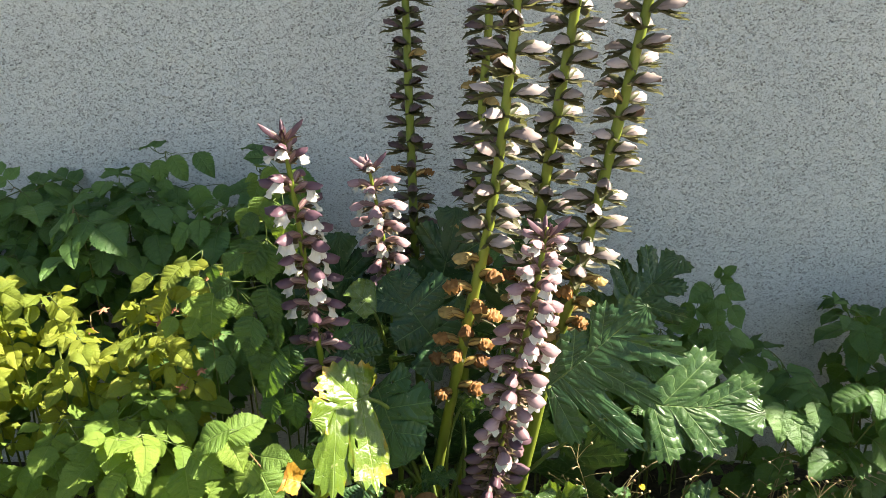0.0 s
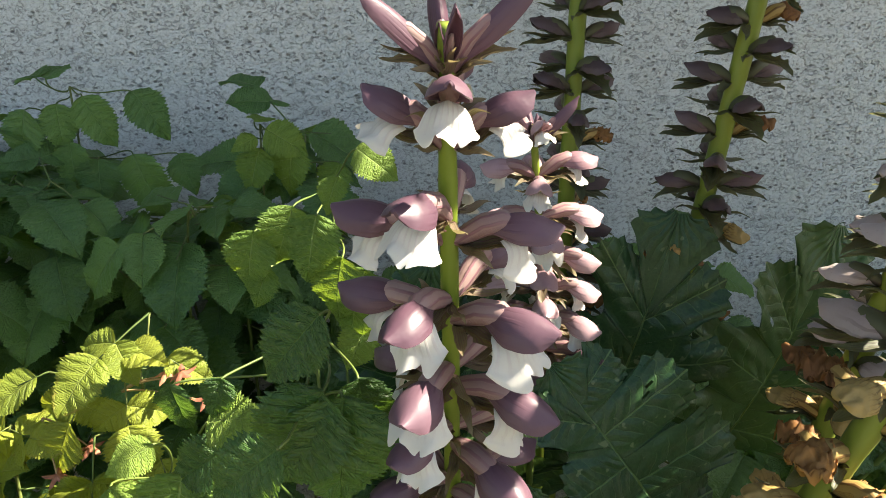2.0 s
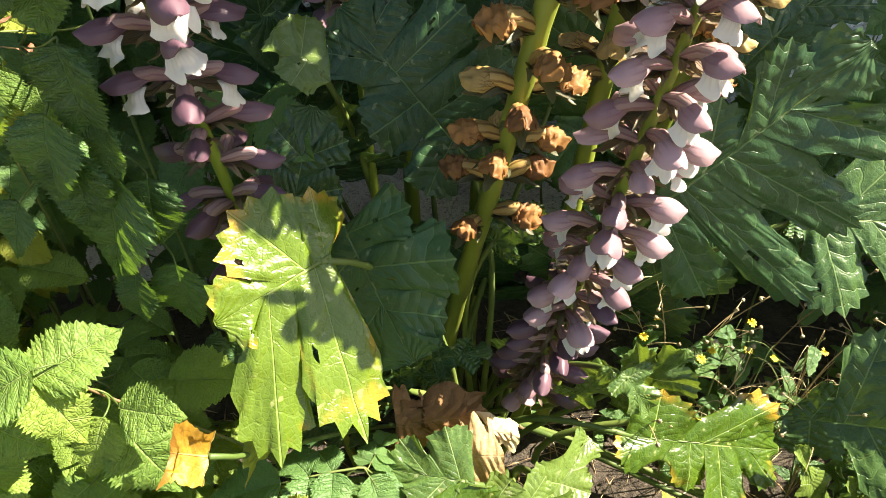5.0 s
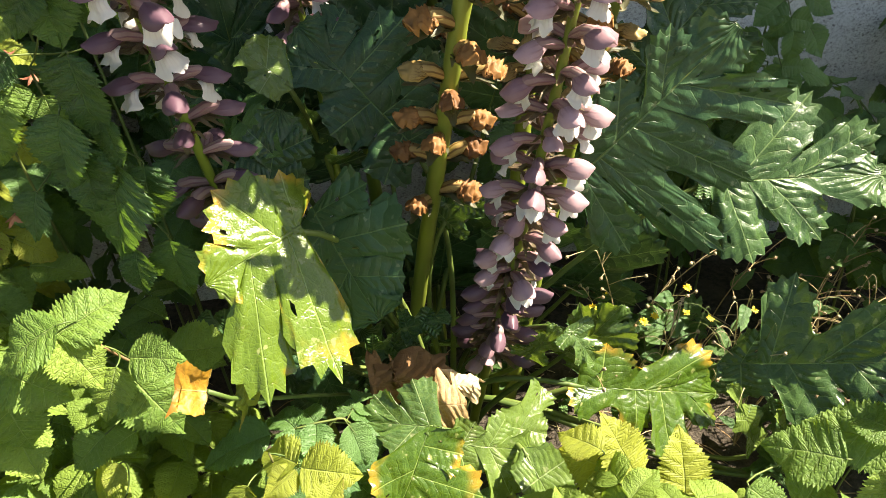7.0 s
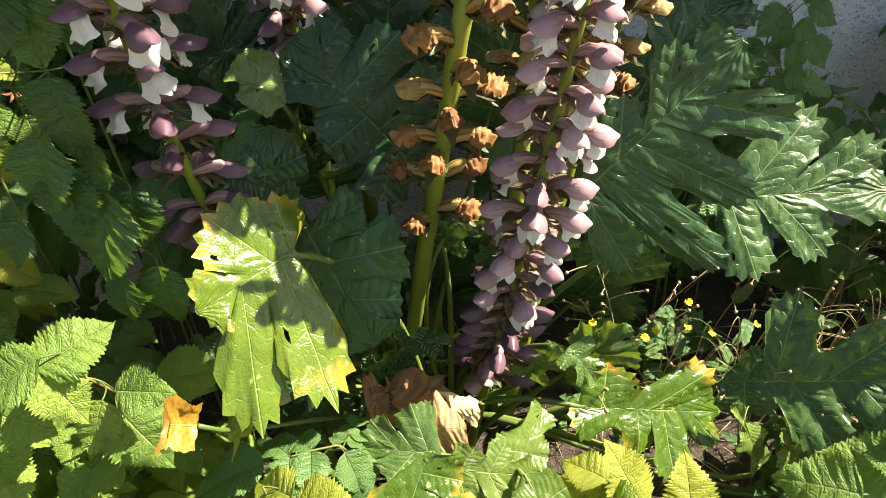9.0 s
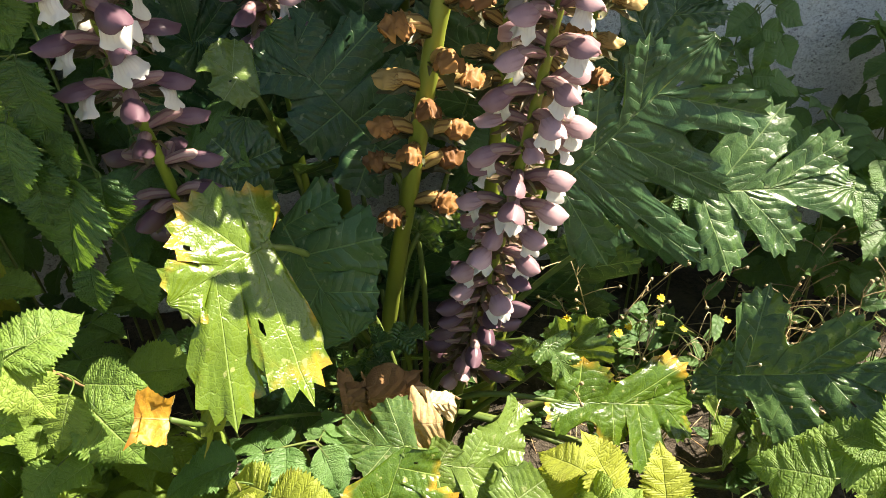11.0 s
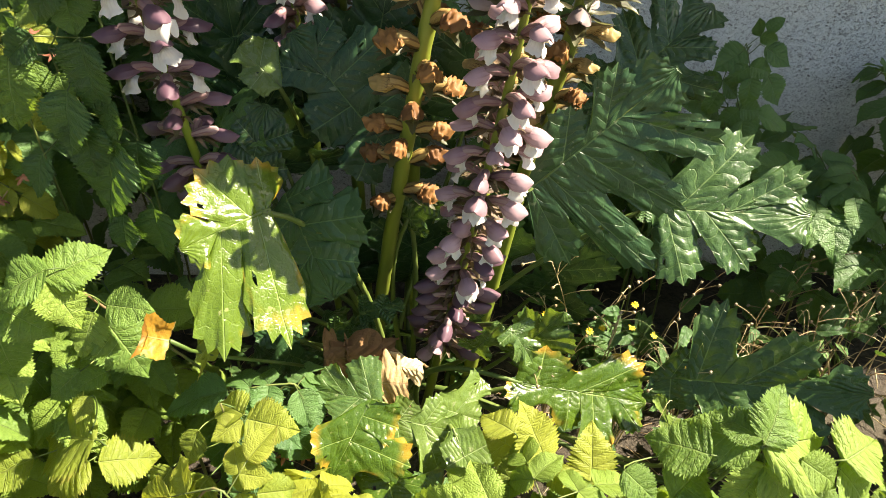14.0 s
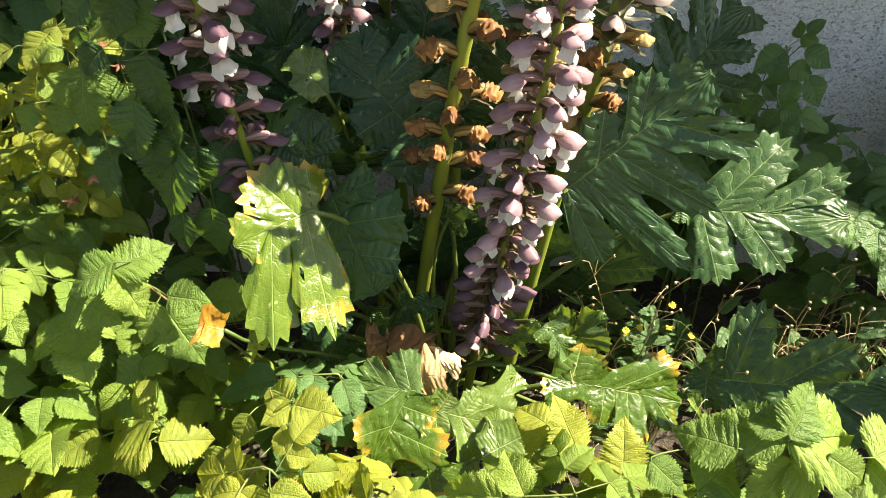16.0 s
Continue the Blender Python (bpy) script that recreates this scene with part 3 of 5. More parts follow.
SETS = {}
for q in range(3):
    SETS.setdefault("bloom", []).append((bract_mesh("flower", [M_BRACT, M_NECK], 0.030, 0.012, q), hood_mesh("hood", M_HOOD, 0.037, 0.0205, 0.10, 0.26 + 0.05 * q, q, 0.0, 0.013), lip_mesh("lip", M_LIP, 0.022, 0.029, 1.15 + 0.12 * q, q)))
    SETS.setdefault("bud", []).append((bract_mesh("flower", [M_BRACT, M_NECK], 0.029, 0.012, q + 3), hood_mesh("hood", M_HOOD, 0.038, 0.019, 0.10, 0.22 + 0.05 * q, q + 3, 0.0, 0.011), lip_mesh("lip", M_LIP, 0.013, 0.017, 1.35, q + 3) if q == 1 else None))
    SETS.setdefault("closed", []).append((SETS["bud"][q][0], SETS["bud"][q][1], None))
    SETS.setdefault("pale bloom", []).append((SETS["bloom"][q][0], hood_mesh("hood", M_HOOD_SUNLIT, 0.034, 0.022, 0.12, 0.28 + 0.05 * q, q, 0.0, 0.013), lip_mesh("lip", M_LIP, 0.018, 0.024, 1.1 + 0.12 * q, q + 6)))
    SETS.setdefault("pale bud", []).append((SETS["bud"][q][0], hood_mesh("hood", M_HOOD_SUNLIT, 0.032, 0.019, 0.10, 0.24 + 0.05 * q, q + 3, 0.0, 0.011), SETS["bud"][q][2]))
    SETS.setdefault("seed", []).append((bract_mesh("flower", [M_SEED_BRACT, M_SEED_BRACT], 0.047, 0.018, q + 6, 1.05, 1.2, 1.2), hood_mesh("hood", M_SEED_HOOD, 0.046, 0.0235, 0.22, 0.22 + 0.08 * q, q + 6, 0.25), None))
    SETS.setdefault("shaded seed", []).append((SETS["seed"][q][0], hood_mesh("hood", M_SEED_HOOD_SHADED, 0.045, 0.0215, 0.20, 0.14 + 0.07 * q, q + 6, 0.4), None))
    SETS.setdefault("dried", []).append((bract_mesh("flower", [M_SEED_BRACT, M_DRY_BRACT], 0.038, 0.014, q + 9, 1.0, 0.6, 1.2), hood_mesh("hood", (M_DRY_HOOD, M_DRY_HOOD, M_DRY_BRACT)[q], 0.034, 0.023, 0.22, 0.42, q + 9, (1.0, 1.3, 0.5)[q], 0.011, 22, 14), None))

CROWN_HOOD = hood_mesh("hood", M_HOOD, 0.050, 0.020, 0.13, 0.10, 2)


TALL = (17, 10)


def spike(label, path, low, high, radius, tiers, kinds, seed, size=1.0, tilt=(4, 40), crown=True):
    """One flower stalk: a tapering stem through the points of path, with pairs of flowers set crosswise between the heights low and high."""
    rng = random.Random(seed)
    base = path[0]
    top = thing("flower_spike", base, label, "flower spike", "bear's-breech flower spikes")
    pts = [Vector(p) - Vector(base) for p in path]
    fine = []
    for i in range(len(pts) - 1):
        p0, p1, p2, p3 = pts[max(i - 1, 0)], pts[i], pts[i + 1], pts[min(i + 2, len(pts) - 1)]
        fine += bezier(p1, p1 + (p2 - p0) / 6, p2 - (p3 - p1) / 6, p2, 10)[: 10 if i < len(pts) - 2 else 11]
    n = len(fine)
    radii = [radius * (1 - 0.55 * (i / (n - 1)) ** 1.3) for i in range(n)]
    sh = Sheet()
    sh.tube(fine, [r * (1 + 0.05 * math.sin(i * 2.4)) for i, r in enumerate(radii)], 12)
    child("stem", sh.done("stem", M_STEM), top)
    spin = rng.uniform(0.5, 1.1)
    for t in range(tiers):
        g = (t - (0.0 if tilt == TALL else 0.45) * (t % 2)) / (tiers - 1)
        z = low + (high - low) * max(0.0, g) ** 1.12
        i = max(0, min(n - 2, sum(p.z < z for p in fine) - 1))
        at = fine[i].lerp(fine[i + 1], (z - fine[i].z) / max(1e-4, fine[i + 1].z - fine[i].z))
        up = (fine[i + 1] - fine[i]).normalized()
        for k in range(2):
            kind = kinds(g, rng)
            if kind is None:
                continue
            az = spin + t * (math.pi / 2 + 0.09) + k * math.pi + rng.uniform(-0.3, 0.3)
            out = Vector((math.cos(az), math.sin(az), 0))
            lift = radians(tilt[0] + rng.uniform(-10, 10)) + radians(tilt[1]) * max(0.0, (g - 0.72) / 0.28) ** 1.5
            along = (out * math.cos(lift) + up * math.sin(lift)).normalized()
            body, hood, lip = SETS[kind][rng.randrange(3)]
            s = size * rng.uniform(0.9, 1.08) * (1 - 0.3 * max(0, (g - 0.8) / 0.2))
            m = frame_of(at + along * radii[i] * 0.5, along, up) @ Matrix.Rotation(rng.uniform(-0.2, 0.2), 4, "Y") @ Matrix.Diagonal((s, s, s, 1))
            fl = child("flower", body, top, m)
            child("hood", hood, fl)
            if lip:
                child("lip", lip, fl)
    if crown:
        at, up = fine[-1], (fine[-1] - fine[-2]).normalized()
        for k, (az, up_by, share) in enumerate(((0.1, 48, 0.95), (3.3, 46, 0.9), (1.7, 62, 0.7), (5.0, 66, 0.6), (0.9, 76, 0.5), (4.0, 80, 0.42))):
            out = Vector((math.cos(az), math.sin(az), 0))
            lift = radians(up_by)
            along = (out * math.cos(lift) + up * math.sin(lift)).normalized()
            s = size * share * 0.9
            m = frame_of(at - up * 0.018, along, up - out * 0.6) @ Matrix.Diagonal((s * 0.55, s, s * 0.7, 1))
            fl = child("flower", SETS["bud"][k % 3][0], top, m)
            child("hood", CROWN_HOOD, fl)
    return top


def flowering(g, rng):
    if g < 0.25:
        return "bud"
    return "bloom" if rng.random() < 0.25 + 0.95 * g else "bud"


def opening(g, rng):
    """Still closed below, all open above."""
    if g < 0.44:
        return None if rng.random() < 0.2 else "closed"
    return "bloom" if rng.random() < (g - 0.3) * 3.2 else "bud"


def pale_flowering(g, rng):
    if g < 0.4 and rng.random() < 0.6:
        return "closed"
    return "pale " + flowering(g, rng)


def fading(from_g, bare=0.1, brown=0.05, seed="seed"):
    """Withered flowers below the share from_g, some of them fallen; seeding ones above."""
    def pick(g, rng):
        if g < from_g and rng.random() < bare:
            return None
        if g < from_g:
            return "dried"
        return "dried" if rng.random() < brown else seed
    return pick


spike("leaning mauve and white bear's-breech spike in full flower",
      [(-0.15, 1.13, 0), (-0.172, 1.07, 0.26), (-0.192, 0.99, 0.55), (-0.206, 0.922, 0.83), (-0.211, 0.892, 0.920)], 0.45, 0.895, 0.0062, 26, opening, 11, 1.0, (9, 35))
spike("pink and white bear's-breech spike leaning out in the sun",
      [(0.04, 1.10, 0), (0.076, 1.045, 0.25), (0.108, 0.985, 0.48), (0.132, 0.945, 0.66), (0.145, 0.915, 0.785)], 0.235, 0.765, 0.007, 38, pale_flowering, 12, 1.08, (6, 38))
spike("short pale pink bear's-breech spike in flower near the wall",
      [(-0.08, 1.22, 0), (-0.09, 1.21, 0.35), (-0.10, 1.20, 0.63), (-0.129, 1.162, 0.84)], 0.60, 0.825, 0.006, 15, pale_flowering, 13, 1.1)
spike("tall green seeding bear's-breech stalk close to the wall",
      [(-0.045, 1.34, 0), (-0.05, 1.335, 0.4), (-0.062, 1.322, 0.84), (-0.07, 1.318, 1.15), (-0.075, 1.31, 1.38)], 0.56, 1.36, 0.011, 34, fading(0.12, 0.1, 0.14, "shaded seed"), 14, 0.95, TALL)
spike("thick tall bear's-breech stalk with withered brown flowers below",
      [(-0.03, 1.18, 0), (-0.012, 1.13, 0.25), (0.038, 1.015, 0.60), (0.072, 0.98, 0.80), (0.099, 0.95, 1.09), (0.112, 0.94, 1.36)], 0.46, 1.34, 0.0108, 34, fading(0.34, 0.3), 15, 1.12, TALL)
spike("tall seeding bear's-breech stalk with brown-tipped hoods",
      [(0.03, 1.33, 0), (0.045, 1.315, 0.4), (0.06, 1.27, 0.75), (0.08, 1.24, 1.08), (0.09, 1.23, 1.3)], 0.62, 1.28, 0.0115, 28, fading(0.22, 0.1, 0.25, "shaded seed"), 16, 1.0, TALL)
spike("tall seeding bear's-breech stalk between its neighbours",
      [(0.11, 1.2, 0), (0.14, 1.18, 0.4), (0.172, 1.13, 0.81), (0.205, 1.1, 1.10), (0.225, 1.08, 1.34)], 0.56, 1.32, 0.012, 30, fading(0.12), 17, 1.12, TALL)
spike("tall seeding bear's-breech stalk leaning away, hoods bright in the sun",
      [(0.12, 1.18, 0), (0.18, 1.14, 0.4), (0.244, 1.085, 0.75), (0.302, 1.05, 1.10), (0.335, 1.03, 1.32)], 0.55, 1.30, 0.012, 31, fading(0.2), 18, 1.12, TALL)


# ---- bear's-breech leaves ----
def acanthus_leaf(plant, root, base, tip, normal, width, seed, mat=None, pairs=4, depth=0.55, arch=0.5, fold=0.25, ripple=0.02, label=""):
    """One leaf with even pairs of lobes: the stalk from the root to the blade's base, and the blade from there to its tip."""
    length = blade_length(base, tip, arch)
    sh = Sheet()
    lobed_blade(sh, seed, length, width, pairs, depth, arch, fold, ripple)
    return on_stalk(plant, sh, root, base, tip, normal, length, arch, mat, label)


def shaped_leaf(plant, root, base, tip, normal, left, right, end_half, seed, mat=None, depth=0.55, arch=0.25, folds=(0.08, 0.08), ripple=0.004, label="", via=None):
    """One leaf whose lobes are given one by one."""
    length = blade_length(base, tip, arch)
    sh = Sheet()
    shaped_blade(sh, seed, length, left, right, end_half, depth, arch, folds, ripple, holes=5 if mat == M_ACANTHUS_SHADED else 1)
    return on_stalk(plant, sh, root, base, tip, normal, length, arch, mat, label, via)


def blade_length(base, tip, arch):
    chord = (Vector(tip) - Vector(base)).length
    return chord * (arch / 2) / math.sin(arch / 2) if arch else chord


def on_stalk(plant, sh, root, base, tip, normal, length, arch, mat, label, via=None):
    """Adds the midrib and the stalk to a blade, and hangs it on its plant."""
    base, tip, root = Vector(base), Vector(tip), Vector(root)
    m = frame_of(base, tip - base, normal)
    turn = Matrix.Rotation(arch / 2, 4, "X")
    rib = []
    for i in range(13):
        y = length * 0.95 * i / 12
        r = length / arch if arch else 1e6
        a = y / r
        rib.append((0, (r - 0.0009) * math.sin(a), (r - 0.0009) * math.cos(a) - r))
    sh.tube(rib, [0.0017 * (1 - 0.8 * i / 12) for i in range(13)], 6, 1)
    sh.moved(0, turn)
    inv = m.inverted()
    d = turn.to_3x3() @ Vector((0, 1, 0))
    a = inv @ root
    stalk = bezier(a, a + (inv.to_3x3() @ Vector((0, 0, 1))) * (base - root).length * 0.35, -d * (base - root).length * 0.2 + inv.to_3x3() @ Vector((0, 0.3, -1)) * (base - root).length * 0.14, d * 0.01, 12)
    if via:
        stalk = bezier(a, inv @ Vector(via[0]), inv @ Vector(via[1]), d * 0.01, 12)
    sh.tube(stalk, [0.0052 - 0.0022 * i / 12 for i in range(13)], 8, 1)
    me = sh.done("leaf", [mat or M_ACANTHUS, M_PETIOLE])
    return child("leaf", me, plant, Matrix.Translation(-Vector(plant.location)) @ m, label)


clump = thing("acanthus_plant", (0.03, 1.14, 0.0), "clump of large glossy toothed bear's-breech leaves", "plant", "bear's-breech clumps")
ROOT = (0.03, 1.13, 0.0)
# the yellowing leaf that arches towards the front
shaped_leaf(clump, (0.0, 1.12, 0.02), (-0.114, 0.944, 0.516), (-0.194, 0.883, 0.505), (0.421, -0.671, 0.611),
            [(0.016, 0.141, 0.051, 0.040), (0.057, 0.12, 0.115, 0.037)], [(0.004, 0.055, -0.011, 0.034), (0.024, 0.068, 0.053, 0.044)],
            0.025, 21, M_ACANTHUS_PALE, 0.76, 0.25, (-0.05, 0.12), 0.006, "yellow-green leaf with browning lobes, half in sun")
# its shaded half, added as a separate leaf with shade in its colour
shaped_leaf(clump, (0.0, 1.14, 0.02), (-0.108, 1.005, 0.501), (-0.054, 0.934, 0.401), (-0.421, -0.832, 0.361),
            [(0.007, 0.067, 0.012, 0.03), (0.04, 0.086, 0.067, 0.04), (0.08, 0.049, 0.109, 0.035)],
            [(0.027, 0.065, 0.046, 0.03), (0.074, 0.05, 0.101, 0.035)], 0.030, 20, M_ACANTHUS_SHADED, 0.36, 0.2, (0.05, 0.05), 0.004)
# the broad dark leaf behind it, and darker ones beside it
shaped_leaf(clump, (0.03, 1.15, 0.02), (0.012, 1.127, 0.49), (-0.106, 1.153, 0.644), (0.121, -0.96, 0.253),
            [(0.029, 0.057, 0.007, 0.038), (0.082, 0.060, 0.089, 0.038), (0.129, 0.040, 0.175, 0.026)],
            [(0.02, 0.05, 0.006, 0.035), (0.063, 0.096, 0.056, 0.036), (0.117, 0.090, 0.122, 0.034), (0.157, 0.050, 0.172, 0.028)], 0.024, 22, M_ACANTHUS_SHADED, 0.34, 0.3, (0.15, 0.15))
shaped_leaf(clump, (0.0, 1.16, 0.02), (-0.166, 1.045, 0.47), (-0.131, 1.089, 0.577), (0.1, -0.931, 0.35),
            [(0.036, 0.042, 0.048, 0.026), (0.072, 0.030, 0.093, 0.02)], [(0.036, 0.042, 0.053, 0.026), (0.072, 0.037, 0.097, 0.022)], 0.02, 23, M_ACANTHUS, 0.42)
# two large leaves spread towards the bare ground
shaped_leaf(clump, (0.06, 1.15, 0.02), (0.171, 1.029, 0.483), (0.338, 1.04, 0.629), (-0.16, -0.97, 0.13),
            [(0.056, 0.049, 0.104, 0.032), (0.117, 0.053, 0.172, 0.028)],
            [(0.009, 0.112, -0.017, 0.034), (0.033, 0.185, 0.059, 0.030), (0.079, 0.148, 0.133, 0.030), (0.14, 0.108, 0.212, 0.030)],
            0.032, 24, M_ACANTHUS_SHADED, 0.58, 0.15, (0.10, 0.04))
shaped_leaf(clump, (0.06, 1.15, 0.02), (0.335, 1.071, 0.434), (0.559, 1.05, 0.425), (-0.14, -0.79, 0.60),
            [(0.045, 0.106, 0.144, 0.042), (0.112, 0.060, 0.216, 0.030)],
            [(0.004, 0.022, 0.002, 0.012), (0.031, 0.101, 0.057, 0.040), (0.081, 0.076, 0.144, 0.036)],
            0.034, 25, None, 0.60, 0.15, (0.12, 0.06), 0.006)
# the leaf on the bare ground, its far half turned from the sun
shaped_leaf(clump, (0.1, 1.1, 0.02), (0.375, 1.021, 0.183), (0.624, 0.909, 0.244), (-0.33, -0.80, 0.50),
            [(0.028, 0.047, 0.058, 0.02), (0.062, 0.119, 0.103, 0.036), (0.118, 0.066, 0.214, 0.036), (0.21, 0.018, 0.272, 0.02)],
            [(0.028, 0.048, 0.026, 0.044), (0.084, 0.084, 0.123, 0.041), (0.154, 0.086, 0.213, 0.041)], 0.03, 29, M_ACANTHUS, 0.62, 0.2, (0.10, 0.25), 0.006)
# low leaves in front
shaped_leaf(clump, (0.05, 1.08, 0.02), (0.169, 0.982, 0.219), (0.366, 0.994, 0.156), (0.251, -0.723, 0.643),
            [(0.03, 0.057, 0.036, 0.045), (0.093, 0.056, 0.187, 0.034)],
            [(0.042, 0.022, -0.015, 0.03), (0.079, 0.055, 0.078, 0.026), (0.114, 0.088, 0.125, 0.032), (0.156, 0.042, 0.192, 0.024)], 0.026, 26, M_ACANTHUS_PALE, 0.58, 0.3, (0.2, 0.1), 0.006, via=((0.0, 1.03, 0.25), (0.09, 1.0, 0.24)))
shaped_leaf(clump, (0.04, 1.06, 0.02), (-0.019, 0.892, 0.288), (-0.069, 0.831, 0.22), (0.1, -0.779, 0.619),
            [(0.021, 0.045, 0.015, 0.030), (0.052, 0.076, 0.047, 0.03)], [(0.047, 0.035, 0.081, 0.028)], 0.02, 32, M_ACANTHUS_PALE, 0.42, 0.3, (0.1, 0.1))
shaped_leaf(clump, (0.05, 1.06, 0.02), (-0.005, 0.895, 0.256), (0.089, 0.887, 0.231), (0.1, -0.779, 0.619),
            [(0.019, 0.026, 0.030, 0.022), (0.048, 0.032, 0.064, 0.020)], [(0.015, 0.038, 0.030, 0.030), (0.048, 0.053, 0.081, 0.026)], 0.02, 28, M_ACANTHUS_FRESH, 0.42, 0.3)
shaped_leaf(clump, (0.04, 1.06, 0.02), (-0.006, 0.896, 0.279), (-0.092, 0.914, 0.287), (-0.1, -0.752, 0.652),
            [(0.027, 0.032, 0.052, 0.028)], [(0.013, 0.050, 0.035, 0.026), (0.044, 0.030, 0.076, 0.018)], 0.016, 27, M_ACANTHUS_FRESH, 0.42, 0.3, (0.15, 0.15))
shaped_leaf(clump, (0.06, 1.06, 0.02), (0.067, 0.905, 0.221), (0.122, 0.964, 0.246), (0.298, -0.596, 0.745),
            [(0.025, 0.035, 0.006, 0.022)], [(0.025, 0.03, 0.036, 0.022)], 0.018, 37, M_ACANTHUS_FRESH, 0.42, 0.3, (0.3, 0.3))
shaped_leaf(clump, (0.05, 1.05, 0.02), (-0.041, 0.85, 0.21), (0.062, 0.822, 0.206), (-0.101, -0.504, 0.858),
            [(0.037, 0.024, 0.047, 0.032)], [(0.043, 0.034, 0.059, 0.04)], 0.022, 38, M_ACANTHUS_PALE, 0.35, 0.4)
shaped_leaf(clump, (0.06, 1.05, 0.02), (0.076, 0.876, 0.251), (0.114, 0.803, 0.17), (0.099, -0.713, 0.694),
            [(0.035, 0.035, 0.032, 0.03), (0.069, 0.030, 0.093, 0.03)], [(0.035, 0.024, 0.037, 0.03), (0.069, 0.045, 0.083, 0.03)], 0.02, 39, M_ACANTHUS_FRESH, 0.4, 0.4)
acanthus_leaf(clump, (0.05, 1.2, 0.02), (0.33, 1.26, 0.50), (0.48, 1.3, 0.64), (-0.3, -0.8, 0.5), 0.2, 30, None, 3, 0.5, 0.6, 0.2, 0.008)
acanthus_leaf(clump, (0.0, 1.2, 0.02), (-0.02, 1.26, 0.50), (0.03, 1.25, 0.75), (-0.1, -0.9, 0.4), 0.22, 31, M_ACANTHUS_SHADED, 3, 0.4, 0.5, 0.2, 0.008)
acanthus_leaf(clump, (0.0, 1.2, 0.02), (0.12, 1.27, 0.47), (0.20, 1.27, 0.73), (0.1, -0.9, 0.4), 0.24, 34, M_ACANTHUS_SHADED, 3, 0.4, 0.5, 0.2, 0.008)
acanthus_leaf(clump, (0.0, 1.2, 0.02), (-0.14, 1.22, 0.42), (-0.17, 1.16, 0.64), (0.0, -0.9, 0.4), 0.22, 35, M_ACANTHUS_SHADED, 3, 0.4, 0.5, 0.2, 0.008)
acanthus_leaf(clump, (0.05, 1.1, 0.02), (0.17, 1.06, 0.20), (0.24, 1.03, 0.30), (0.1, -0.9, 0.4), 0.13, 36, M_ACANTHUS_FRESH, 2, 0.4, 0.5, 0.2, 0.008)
acanthus_leaf(clump, (0.0, 1.22, 0.02), (-0.115, 1.31, 0.42), (-0.125, 1.28, 0.665), (0.1, -0.9, 0.4), 0.20, 75, M_ACANTHUS_SHADED, 3, 0.4, 0.5, 0.2, 0.008)
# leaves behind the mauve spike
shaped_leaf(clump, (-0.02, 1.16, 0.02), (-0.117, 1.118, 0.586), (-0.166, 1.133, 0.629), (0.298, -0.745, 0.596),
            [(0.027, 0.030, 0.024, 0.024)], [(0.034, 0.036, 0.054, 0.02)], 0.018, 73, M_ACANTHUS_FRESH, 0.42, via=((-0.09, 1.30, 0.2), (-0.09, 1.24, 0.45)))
acanthus_leaf(clump, (-0.02, 1.2, 0.02), (-0.195, 1.29, 0.48), (-0.20, 1.26, 0.70), (0.0, -0.9, 0.4), 0.20, 74, M_ACANTHUS_SHADED, 3, 0.4, 0.5, 0.2, 0.008)


# small leaves round the foot of the stalks
for k, (base, tip, w, mat) in enumerate((
        ((0.407, 0.95, 0.088), (0.362, 0.97, 0.2), 0.05, M_ACANTHUS_FRESH),
        ((0.451, 0.93, 0.072), (0.42, 0.95, 0.164), 0.055, M_ACANTHUS_FRESH),
        ((0.451, 0.93, 0.072), (0.482, 0.95, 0.155), 0.05, M_ACANTHUS_FRESH),
        ((-0.037, 1.03, 0.308), (0.024, 1.01, 0.336), 0.055, M_ACANTHUS),
        ((-0.081, 1.05, 0.264), (-0.015, 1.03, 0.284), 0.05, M_ACANTHUS),
        ((0.114, 1.02, 0.244), (0.149, 1.0, 0.306), 0.06, M_ACANTHUS_FRESH),
        ((0.16, 1.0, 0.302), (0.189, 0.98, 0.255), 0.06, M_ACANTHUS_FRESH),
        ((0.026, 1.08, 0.416), (0.078, 1.06, 0.475), 0.07, M_ACANTHUS),
        ((-0.123, 1.06, 0.344), (-0.157, 1.04, 0.299), 0.07, M_ACANTHUS_SHADED),
        ((-0.202, 1.0, 0.344), (-0.244, 0.98, 0.402), 0.07, M_ACANTHUS_SHADED),
        ((-0.141, 1.02, 0.313), (-0.119, 1.0, 0.207), 0.08, M_ACANTHUS_SHADED))):
    acanthus_leaf(clump, (0.02, 1.15, 0.02), base, tip, (0.15, -0.8, 0.55), w, 90 + k, mat, 2, 0.5, 0.4, 0.15, 0.004)


